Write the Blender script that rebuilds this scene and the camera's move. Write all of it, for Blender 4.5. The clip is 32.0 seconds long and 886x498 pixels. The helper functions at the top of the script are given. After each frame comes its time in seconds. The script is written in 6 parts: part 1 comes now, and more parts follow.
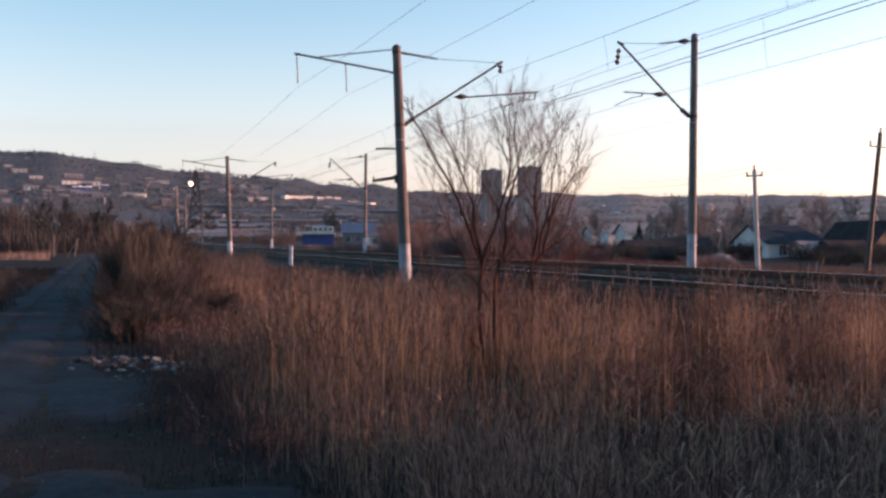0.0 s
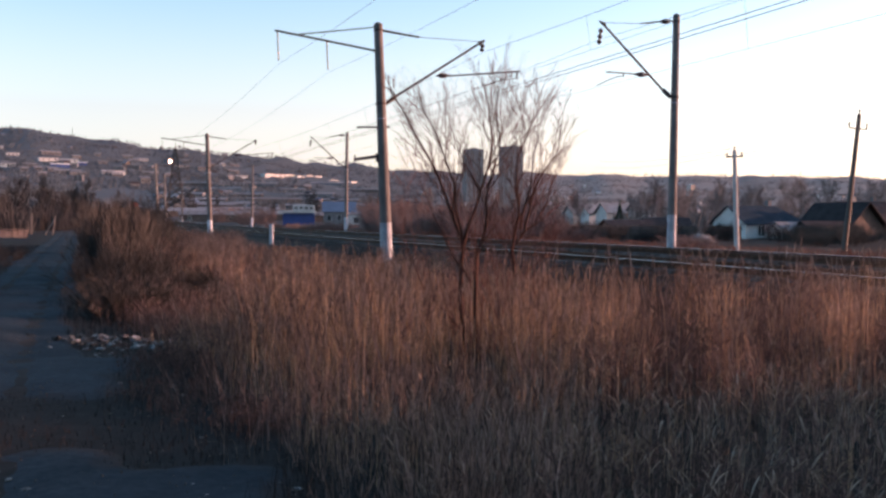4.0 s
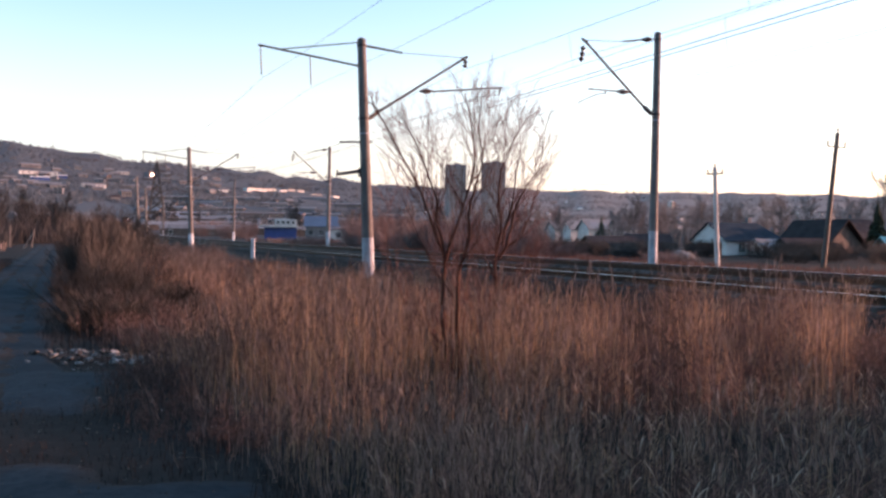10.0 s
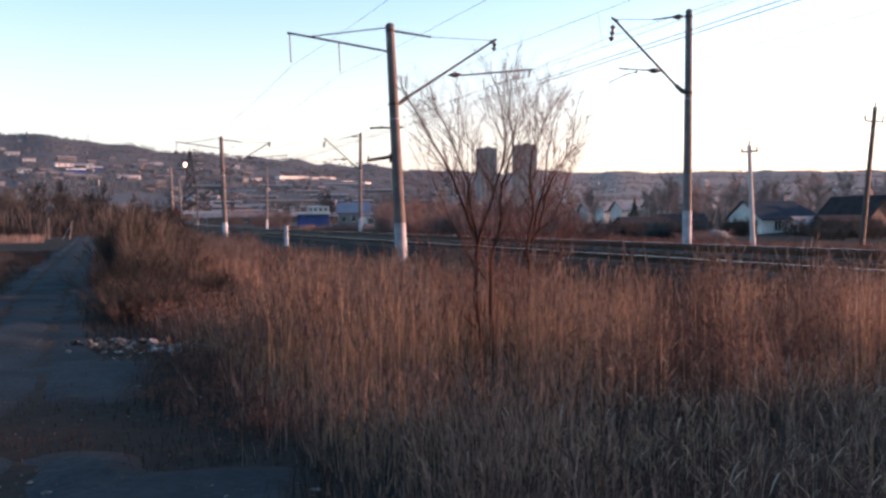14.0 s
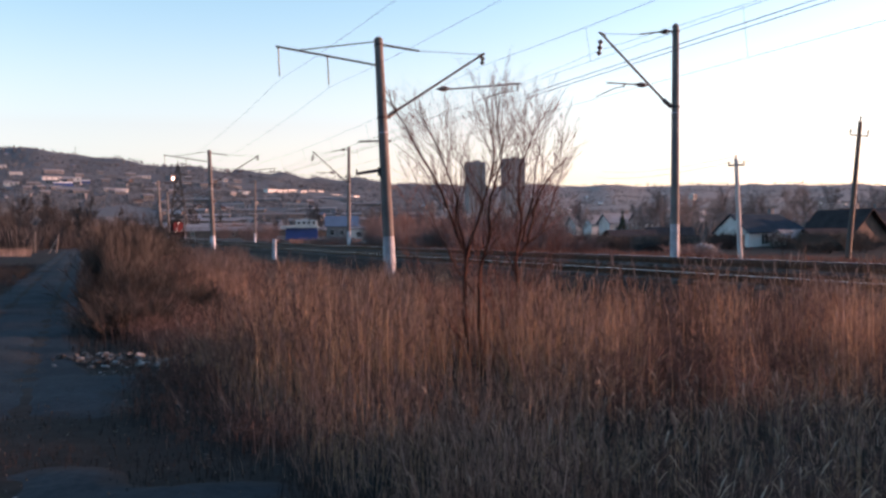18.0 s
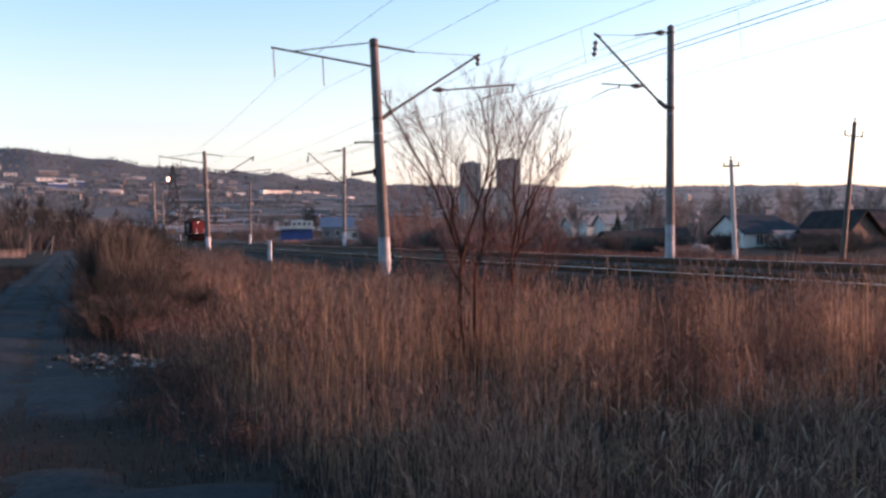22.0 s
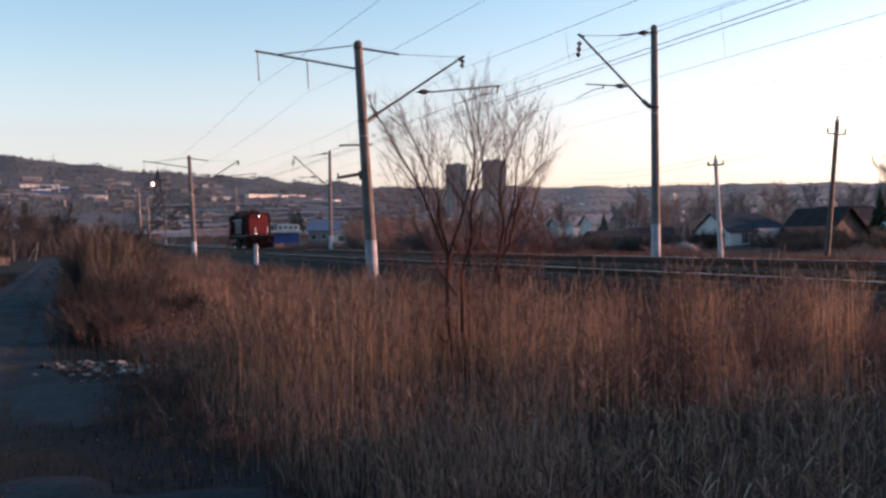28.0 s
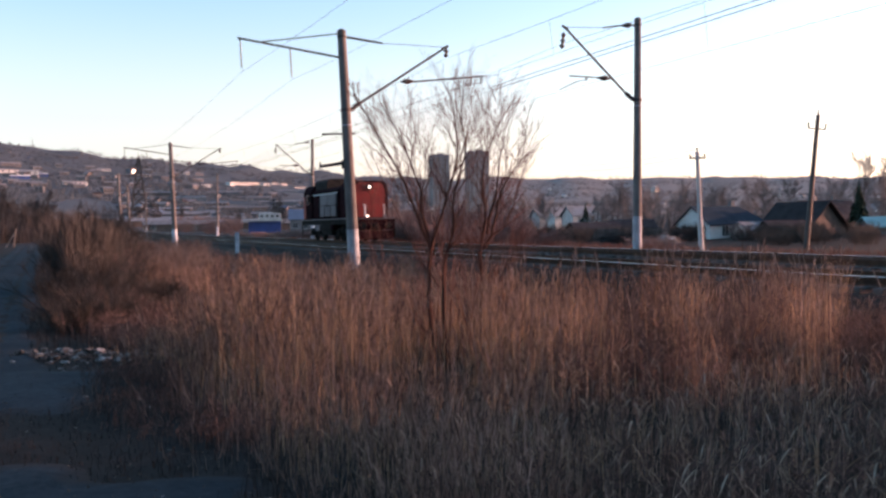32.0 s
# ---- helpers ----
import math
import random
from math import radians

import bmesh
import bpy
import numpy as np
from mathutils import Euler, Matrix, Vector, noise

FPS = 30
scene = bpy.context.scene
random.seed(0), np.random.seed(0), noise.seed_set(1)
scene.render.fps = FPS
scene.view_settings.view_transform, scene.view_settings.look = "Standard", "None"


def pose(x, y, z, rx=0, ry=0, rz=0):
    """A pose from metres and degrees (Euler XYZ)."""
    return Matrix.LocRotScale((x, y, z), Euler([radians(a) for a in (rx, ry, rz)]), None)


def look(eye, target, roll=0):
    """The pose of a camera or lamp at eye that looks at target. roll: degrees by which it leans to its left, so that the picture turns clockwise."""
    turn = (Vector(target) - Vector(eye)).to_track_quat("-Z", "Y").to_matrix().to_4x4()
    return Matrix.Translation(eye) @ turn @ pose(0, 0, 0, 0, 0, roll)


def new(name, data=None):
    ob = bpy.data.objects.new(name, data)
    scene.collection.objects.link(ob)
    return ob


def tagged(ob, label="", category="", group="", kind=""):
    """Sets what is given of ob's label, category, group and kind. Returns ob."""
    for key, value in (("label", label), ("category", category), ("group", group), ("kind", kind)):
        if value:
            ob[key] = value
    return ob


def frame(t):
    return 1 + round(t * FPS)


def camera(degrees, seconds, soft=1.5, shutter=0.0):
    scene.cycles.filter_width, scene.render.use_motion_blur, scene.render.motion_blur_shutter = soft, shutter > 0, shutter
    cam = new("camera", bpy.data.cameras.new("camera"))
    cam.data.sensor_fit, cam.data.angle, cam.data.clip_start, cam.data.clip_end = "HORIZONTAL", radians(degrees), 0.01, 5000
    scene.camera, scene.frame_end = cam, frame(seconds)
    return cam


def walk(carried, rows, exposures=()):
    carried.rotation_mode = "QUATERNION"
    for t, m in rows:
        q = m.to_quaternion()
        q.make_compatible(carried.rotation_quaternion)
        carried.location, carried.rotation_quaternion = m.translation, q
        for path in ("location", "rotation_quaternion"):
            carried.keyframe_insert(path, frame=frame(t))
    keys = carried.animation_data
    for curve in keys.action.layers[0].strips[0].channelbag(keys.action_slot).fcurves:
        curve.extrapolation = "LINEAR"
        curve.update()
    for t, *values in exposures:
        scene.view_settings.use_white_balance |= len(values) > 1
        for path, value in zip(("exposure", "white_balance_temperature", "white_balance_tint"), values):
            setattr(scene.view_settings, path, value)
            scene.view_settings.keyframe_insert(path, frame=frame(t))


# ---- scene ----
# ------------------------------------------------------------------ camera
EYE = (0.0, 0.0, 1.6)
cam = camera(51.2, 32.0, soft=2.7)
walk(cam, [(t, pose(*EYE, 90 + p, r, y)) for t, y, p, r in (
    (0, 0, -0.49, -0), (0.5, -0.079, -0.668, 0.094), (1, -0.386, -0.91, 0.168),
    (1.5, -0.709, -0.973, 0.128), (2, -0.74, -0.557, 0.094), (2.5, -0.83, -0.753, 0.091),
    (3, -0.77, -1.027, -0.053), (3.5, -1.044, -1.47, -0.085), (5.5, -1.236, -1.986, -0.493),
    (6, -1.258, -1.856, -0.381), (6.5, -1.194, -1.787, -0.44), (7, -1.004, -1.76, -0.358),
    (7.5, -1.145, -1.851, -0.365), (8, -1.423, -1.782, -0.448), (8.5, -1.331, -1.749, -0.409),
    (9, -1.508, -2.071, -0.222), (9.5, -1.902, -2.158, -0.294), (10, -2.264, -0.82, -0.547),
    (10.5, -1.821, 0.567, 1.931), (11, -1.58, -0.241, 1.24), (11.5, -0.595, 0.442, 1.224),
    (12, -0.622, -0.115, 0.666), (12.5, -0.553, -0.14, 0.462), (13, -0.568, -0.224, 0.464),
    (13.5, -0.428, -0.607, 0.297), (14, -0.28, -1.796, 0.572), (14.5, -0.194, -1.219, 0.785),
    (16.5, -0.414, -0.602, 0.459), (17, -0.837, -0.919, 0.418), (17.5, -0.862, -0.657, 0.456),
    (18, -0.991, -0.973, 0.581), (18.5, -1.127, -1.009, 0.613), (19, -1.131, -1.161, 0.592),
    (19.5, -1.291, -1.217, 0.582), (20, -1.239, -1.136, 0.547), (20.5, -1.233, -1.126, 0.557),
    (21, -1.282, -1.023, 0.563), (21.5, -1.322, -1.178, 0.436), (22, -1.273, -0.917, 0.626),
    (22.5, -1.328, -0.796, 0.588), (23, -1.356, -0.765, 0.505), (23.5, -1.023, -0.966, 0.541),
    (24, -1, -1.179, 0.732), (24.5, -1.279, -1.357, 0.66), (26.5, -1.59, -1.365, 0.835),
    (27, -1.84, -0.014, 0.535), (27.5, -2.208, -0.322, 1.017), (28, -2.099, -0.815, 1.315),
    (28.5, -2.735, -1.053, 0.472), (29, -2.715, -0.957, 0.368), (29.5, -2.483, -1.121, 0.414),
    (30, -2.053, -0.643, 0.761), (30.5, -2.032, -0.979, 0.768), (31, -2.301, -1.05, 0.659),
    (31.5, -2.767, -1.3, 0.678), (32, -3.206, -1.442, 0.738),
)], exposures=[(t, e, 7400, 39) for t, e in (
    (0, -0.30), (1, -0.14), (2, -0.14), (3, -0.21), (4.5, 0.0), (6, 0.31), (8, 0.30), (9, 0.26), (10, 0.12), (10.4, -0.28), (11, -0.48), (12, -0.52), (13, -0.43), (13.5, -0.2), (14, 0.04),
    (17, -0.25), (19, -0.02), (20, -0.03), (22, -0.06), (24, -0.08), (26.5, -0.12), (27, -0.52), (28, -0.34), (29, -0.13), (30, -0.17), (31, -0.08), (32, -0.04))])

# ------------------------------------------------------------------ sky and sun
SUN_AZ, SUN_EL = 78.0, 8.0          # degrees to the right of +y, degrees up
world = bpy.data.worlds.new("evening_sky")
scene.world = world
world.use_nodes = True
wn = world.node_tree.nodes
sky = wn.new("ShaderNodeTexSky")
sky.sky_type = "NISHITA"
sky.sun_disc = False
sky.sun_elevation, sky.sun_rotation = radians(SUN_EL), radians(SUN_AZ)
sky.altitude, sky.air_density, sky.dust_density, sky.ozone_density = 100, 1.0, 1.4, 2.0
wn["Background"].inputs["Strength"].default_value = 0.48
# evening haze takes the colour out of the sky towards the horizon, all round
wl = world.node_tree.links.new
wco, wxyz, low_sky, dull, veil = (wn.new("ShaderNode" + k) for k in ("TexCoord", "SeparateXYZ", "MapRange", "HueSaturation", "Mix"))
crisp = wn.new("ShaderNodeHueSaturation")
crisp.inputs["Hue"].default_value = 0.478
deep = wn.new("ShaderNodeMapRange")      # the sky deepens towards the zenith
deep.inputs["From Min"].default_value, deep.inputs["From Max"].default_value = 0.25, 0.8
deep.inputs["To Min"].default_value, deep.inputs["To Max"].default_value = 1.2, 1.3
wl(sky.outputs[0], crisp.inputs["Color"])
wl(wco.outputs["Generated"], wxyz.inputs[0])
wl(wxyz.outputs["Z"], low_sky.inputs["Value"])
wl(wxyz.outputs["Z"], deep.inputs["Value"])
wl(deep.outputs["Result"], crisp.inputs["Saturation"])
low_sky.interpolation_type = "SMOOTHSTEP"
low_sky.inputs["From Min"].default_value, low_sky.inputs["From Max"].default_value = 0.0, 0.26
low_sky.inputs["To Min"].default_value, low_sky.inputs["To Max"].default_value = 0.6, 0.0
wl(crisp.outputs["Color"], dull.inputs["Color"])
dull.inputs["Saturation"].default_value = 0.1
veil.data_type = "RGBA"
off_sun, thick = wn.new("ShaderNodeMapRange"), wn.new("ShaderNodeMath")
off_sun.inputs["From Min"].default_value, off_sun.inputs["From Max"].default_value = -0.5, 0.45
off_sun.inputs["To Min"].default_value, off_sun.inputs["To Max"].default_value = 1.5, 0.9
wl(wxyz.outputs["X"], off_sun.inputs["Value"])
thick.operation = "MULTIPLY"
wl(low_sky.outputs["Result"], thick.inputs[0])
wl(off_sun.outputs["Result"], thick.inputs[1])
wl(thick.outputs[0], veil.inputs["Factor"])
wl(crisp.outputs["Color"], veil.inputs["A"])
cool, cool_side = wn.new("ShaderNodeMix"), wn.new("ShaderNodeMapRange")      # bluer away from the sun
cool.data_type, cool.blend_type = "RGBA", "MULTIPLY"
cool_side.inputs["From Min"].default_value, cool_side.inputs["From Max"].default_value = 0.3, -0.35
wl(wxyz.outputs["X"], cool_side.inputs["Value"])
wl(cool_side.outputs["Result"], cool.inputs["Factor"])
wl(dull.outputs["Color"], cool.inputs["A"])
cool.inputs["B"].default_value = (0.74, 0.94, 1.0, 1)
wl(cool.outputs["Result"], veil.inputs["B"])
wl(veil.outputs["Result"], wn["Background"].inputs["Color"])
sun = new("sun", bpy.data.lights.new("sun", "SUN"))
sun.data.energy, sun.data.angle, sun.data.color = 8.0, radians(0.6), (1.0, 0.57, 0.39)
az, el = radians(SUN_AZ), radians(SUN_EL)
sun.matrix_world = look((60, 0, 30), (60 - math.sin(az) * math.cos(el), -math.cos(az) * math.cos(el), 30 - math.sin(el)))

rng = random.Random(7)

# ------------------------------------------------------------------ materials


def surface(name, a, b, scale=2.0, fine=30.0, rough=0.85, metal=0.0, bump=0.25, spread=0.25, glow=None, island=False, through_light=0.0):
    """Two colours mixed by a broad noise, shaded by a fine one, with bump; each object or island a little different."""
    m = bpy.data.materials.new(name)
    m.use_nodes = True
    n, ln = m.node_tree.nodes, m.node_tree.links.new
    bsdf = n["Principled BSDF"]
    co = n.new("ShaderNodeTexCoord")
    broad, grain = n.new("ShaderNodeTexNoise"), n.new("ShaderNodeTexNoise")
    broad.inputs["Scale"].default_value, broad.inputs["Detail"].default_value = scale, 5
    grain.inputs["Scale"].default_value, grain.inputs["Detail"].default_value = fine, 4
    for k in (broad, grain):
        ln(co.outputs["Object"], k.inputs["Vector"])
    ramp = n.new("ShaderNodeMapRange")
    ramp.inputs["From Min"].default_value, ramp.inputs["From Max"].default_value = 0.35, 0.65
    ln(broad.outputs["Fac"], ramp.inputs["Value"])
    mix = n.new("ShaderNodeMix")
    mix.data_type = "RGBA"
    mix.inputs["A"].default_value, mix.inputs["B"].default_value = (*a, 1), (*b, 1)
    ln(ramp.outputs["Result"], mix.inputs["Factor"])
    info = n.new("ShaderNodeNewGeometry") if island else n.new("ShaderNodeObjectInfo")
    chance = info.outputs["Random Per Island"] if island else info.outputs["Random"]
    add = n.new("ShaderNodeMath")
    add.operation = "MULTIPLY_ADD"
    add.inputs[1].default_value, add.inputs[2].default_value = spread * 2, 1 - spread
    ln(chance, add.inputs[0])
    grainy = n.new("ShaderNodeMath")
    grainy.operation = "MULTIPLY_ADD"
    grainy.inputs[1].default_value, grainy.inputs[2].default_value = 0.8, 0.6
    ln(grain.outputs["Fac"], grainy.inputs[0])
    both = n.new("ShaderNodeMath")
    both.operation = "MULTIPLY"
    ln(add.outputs[0], both.inputs[0])
    ln(grainy.outputs[0], both.inputs[1])
    hsv = n.new("ShaderNodeHueSaturation")
    ln(mix.outputs["Result"], hsv.inputs["Color"])
    ln(both.outputs[0], hsv.inputs["Value"])
    ln(hsv.outputs["Color"], bsdf.inputs["Base Color"])
    bsdf.inputs["Roughness"].default_value, bsdf.inputs["Metallic"].default_value = rough, metal
    if rough > 0.8:
        bsdf.inputs["Specular IOR Level"].default_value = 0.2 if rough < 0.94 else 0.04
    if bump:
        bp = n.new("ShaderNodeBump")
        bp.inputs["Strength"].default_value, bp.inputs["Distance"].default_value = bump, 0.02
        ln(grain.outputs["Fac"], bp.inputs["Height"])
        ln(bp.outputs["Normal"], bsdf.inputs["Normal"])
    if glow:
        bsdf.inputs["Emission Color"].default_value, bsdf.inputs["Emission Strength"].default_value = (*glow[:3], 1), glow[3]
    if through_light:
        tl, ms = n.new("ShaderNodeBsdfTranslucent"), n.new("ShaderNodeMixShader")
        ln(hsv.outputs["Color"], tl.inputs["Color"])
        ms.inputs["Fac"].default_value = through_light
        ln(bsdf.outputs[0], ms.inputs[1])
        ln(tl.outputs[0], ms.inputs[2])
        ln(ms.outputs[0], n["Material Output"].inputs["Surface"])
    return m


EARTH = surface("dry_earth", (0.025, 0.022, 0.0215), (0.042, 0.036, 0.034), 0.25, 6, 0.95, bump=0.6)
# packed dirt tinted blue: the skylight on it is put into the colour
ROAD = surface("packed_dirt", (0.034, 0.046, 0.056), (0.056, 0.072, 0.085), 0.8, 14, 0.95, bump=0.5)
BALLAST = surface("ballast_stone", (0.016, 0.012, 0.011), (0.052, 0.041, 0.037), 5, 16, 0.95, bump=1.0)
STEEL = surface("polished_rail_head", (0.55, 0.55, 0.57), (0.42, 0.42, 0.44), 3, 60, 0.28, 1.0, 0.05)
DULL_STEEL = surface("dull_rail_head", (0.10, 0.085, 0.08), (0.07, 0.058, 0.055), 3, 60, 0.7, 0.3, 0.05)
RUST = surface("rusty_rail_side", (0.09, 0.045, 0.03), (0.055, 0.03, 0.022), 4, 60, 0.9, 0.0, 0.3)
SLEEPER = surface("grey_concrete_sleeper", (0.125, 0.11, 0.105), (0.075, 0.066, 0.063), 3, 50, 0.9)
CONCRETE = surface("weathered_concrete", (0.20, 0.18, 0.17), (0.13, 0.115, 0.11), 1.2, 25, 0.9)
PALE_CONCRETE = surface("pale_concrete", (0.50, 0.48, 0.47), (0.40, 0.385, 0.38), 1.2, 25, 0.9)
WHITEWASH = surface("whitewash", (0.60, 0.62, 0.67), (0.38, 0.39, 0.43), 2.5, 30, 0.9)
IRON = surface("dark_painted_iron", (0.045, 0.042, 0.045), (0.08, 0.06, 0.05), 5, 40, 0.6, 0.3)
PORCELAIN = surface("brown_porcelain", (0.05, 0.03, 0.025), (0.08, 0.05, 0.04), 5, 40, 0.3)
WIRE = surface("bronzed_wire", (0.07, 0.065, 0.065), (0.10, 0.09, 0.085), 5, 40, 0.6, 0.3, 0)
REED = surface("dry_reed", (0.252, 0.147, 0.09), (0.396, 0.266, 0.176), 0.5, 6, 0.8, bump=0, spread=0.7, island=True, through_light=0.42)
PALE_REED = surface("pale_dry_grass", (0.172, 0.113, 0.096), (0.274, 0.195, 0.165), 0.5, 6, 0.8, bump=0, spread=0.85, island=True, through_light=0.3)
STRAW = surface("bright_straw", (0.52, 0.36, 0.235), (0.36, 0.24, 0.155), 0.5, 6, 0.8, bump=0, spread=0.35, island=True, through_light=0.3)
SEED = surface("pale_seed_head", (0.44, 0.355, 0.285), (0.3, 0.235, 0.185), 2, 30, 0.9, bump=0, spread=0.3, island=True, through_light=0.3)
WEED = surface("dark_dead_weed", (0.097, 0.064, 0.059), (0.152, 0.104, 0.096), 0.5, 6, 0.9, bump=0, spread=0.6, island=True, through_light=0.2)
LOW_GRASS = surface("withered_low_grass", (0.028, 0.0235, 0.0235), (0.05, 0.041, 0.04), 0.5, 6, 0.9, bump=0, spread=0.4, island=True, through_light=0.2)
BARK = surface("red_brown_bark", (0.13, 0.058, 0.043), (0.085, 0.043, 0.035), 6, 60, 0.85)
TWIG = surface("red_willow_twig", (0.19, 0.07, 0.048), (0.13, 0.052, 0.04), 2, 20, 0.8, bump=0, island=True)
BRUSH = surface("bare_brush_twig", (0.078, 0.068, 0.061), (0.054, 0.047, 0.044), 0.5, 8, 0.9, bump=0, spread=0.4, island=True)
# far twigs turned blue-grey: haze put into the base colour
HAZED_WOODS = surface("far_hazed_woods", (0.098, 0.114, 0.13), (0.07, 0.083, 0.098), 0.02, 0.3, 0.95, bump=0, spread=0.2, island=True)
TOWER_WALL = surface("grey_tower_panels", (0.36, 0.32, 0.315), (0.29, 0.26, 0.26), 0.3, 3, 0.9)
TOWN_WALL = surface("faded_town_plaster", (0.19, 0.19, 0.205), (0.13, 0.13, 0.145), 0.6, 8, 0.9)
# the same woods paled for the hazier hills on the right
HAZED_PALE_WOODS = surface("pale_hazed_woods", (0.205, 0.190, 0.190), (0.145, 0.137, 0.142), 0.02, 0.3, 0.95, bump=0, spread=0.2, island=True)
# valley and tree twigs lightened, with the haze put into their colour
HAZED_VALLEY = surface("hazed_valley_twigs", (0.180, 0.160, 0.155), (0.120, 0.108, 0.108), 0.05, 2, 0.95, bump=0, spread=0.4, island=True)
HAZED_TREE_TWIG = surface("hazed_tree_twig", (0.23, 0.2, 0.195), (0.16, 0.14, 0.14), 0.3, 2, 0.95, bump=0, spread=0.4, island=True)
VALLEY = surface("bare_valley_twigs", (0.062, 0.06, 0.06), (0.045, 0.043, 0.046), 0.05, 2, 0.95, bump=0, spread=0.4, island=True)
VERGE = surface("reddish_verge_grass", (0.15, 0.062, 0.045), (0.10, 0.046, 0.036), 0.2, 4, 0.9, bump=0, spread=0.4, island=True, through_light=0.2)
# reddish twigs, lightened to put the veil of haze into their colour
HAZED_ROSE_BRUSH = surface("hazed_reddish_twig", (0.2, 0.142, 0.135), (0.148, 0.106, 0.102), 0.5, 8, 0.9, bump=0, spread=0.4, island=True)
SPRUCE = surface("spruce_green", (0.022, 0.035, 0.025), (0.035, 0.05, 0.03), 2, 10, 0.9, bump=0, spread=0.4, island=True)
STONE = surface("broken_rubble", (0.27, 0.26, 0.255), (0.05, 0.047, 0.047), 4, 30, 0.9, spread=0.7)
WALL_WHITE = surface("lime_white_wall", (0.62, 0.61, 0.60), (0.50, 0.49, 0.48), 0.6, 8, 0.9)
WALL_GREY = surface("grey_render_wall", (0.20, 0.195, 0.20), (0.14, 0.135, 0.14), 0.6, 8, 0.9)
WALL_WOOD = surface("brown_board_wall", (0.085, 0.066, 0.062), (0.14, 0.105, 0.092), 1.5, 20, 0.9)
# near-black boards: shade on sun-facing gables put into the wall colour
WALL_SHADED = surface("shaded_board_wall", (0.040, 0.038, 0.040), (0.062, 0.057, 0.058), 1.5, 20, 0.9)
WALL_BLUE = surface("bright_blue_sheet", (0.022, 0.062, 0.23), (0.032, 0.08, 0.28), 1, 10, 0.5)
ROOF_GREEN = surface("dark_green_roof_sheet", (0.014, 0.027, 0.040), (0.022, 0.037, 0.052), 1, 10, 0.95)
ROOF_BROWN = surface("dark_brown_roof_sheet", (0.040, 0.032, 0.035), (0.058, 0.048, 0.049), 1, 10, 0.95)
ROOF_SLATE = surface("grey_slate_roof", (0.22, 0.22, 0.24), (0.15, 0.15, 0.16), 0.7, 9, 0.85)
ROOF_BLUE = surface("blue_roof_sheet", (0.06, 0.09, 0.14), (0.08, 0.115, 0.17), 1, 10, 0.6)
ROOF_TEAL = surface("turquoise_roof_sheet", (0.10, 0.28, 0.30), (0.14, 0.33, 0.34), 1, 10, 0.6)
GLASS = surface("dark_window_glass", (0.02, 0.025, 0.03), (0.03, 0.035, 0.04), 1, 5, 0.12, bump=0)
LOCO_RED = surface("locomotive_red_paint", (0.34, 0.03, 0.022), (0.25, 0.024, 0.02), 1.2, 20, 0.45, bump=0.08)
LOCO_DARK = surface("sooty_red_paint", (0.032, 0.009, 0.011), (0.018, 0.007, 0.009), 1.2, 20, 0.95, bump=0.1)
LOCO_GREY = surface("grey_shutter_paint", (0.135, 0.125, 0.142), (0.1, 0.093, 0.106), 1.5, 20, 0.55, bump=0.1)
LOCO_BLACK = surface("greasy_black_iron", (0.02, 0.019, 0.019), (0.045, 0.038, 0.034), 3, 30, 0.95)
LOCO_WHITE = surface("white_handrail_paint", (0.75, 0.74, 0.72), (0.62, 0.6, 0.58), 3, 30, 0.5, bump=0)
LAMP_GLOW = surface("lit_headlamp", (0.9, 0.85, 0.7), (0.9, 0.85, 0.7), 1, 5, 0.3, bump=0, glow=(1.0, 0.86, 0.72, 9.0))


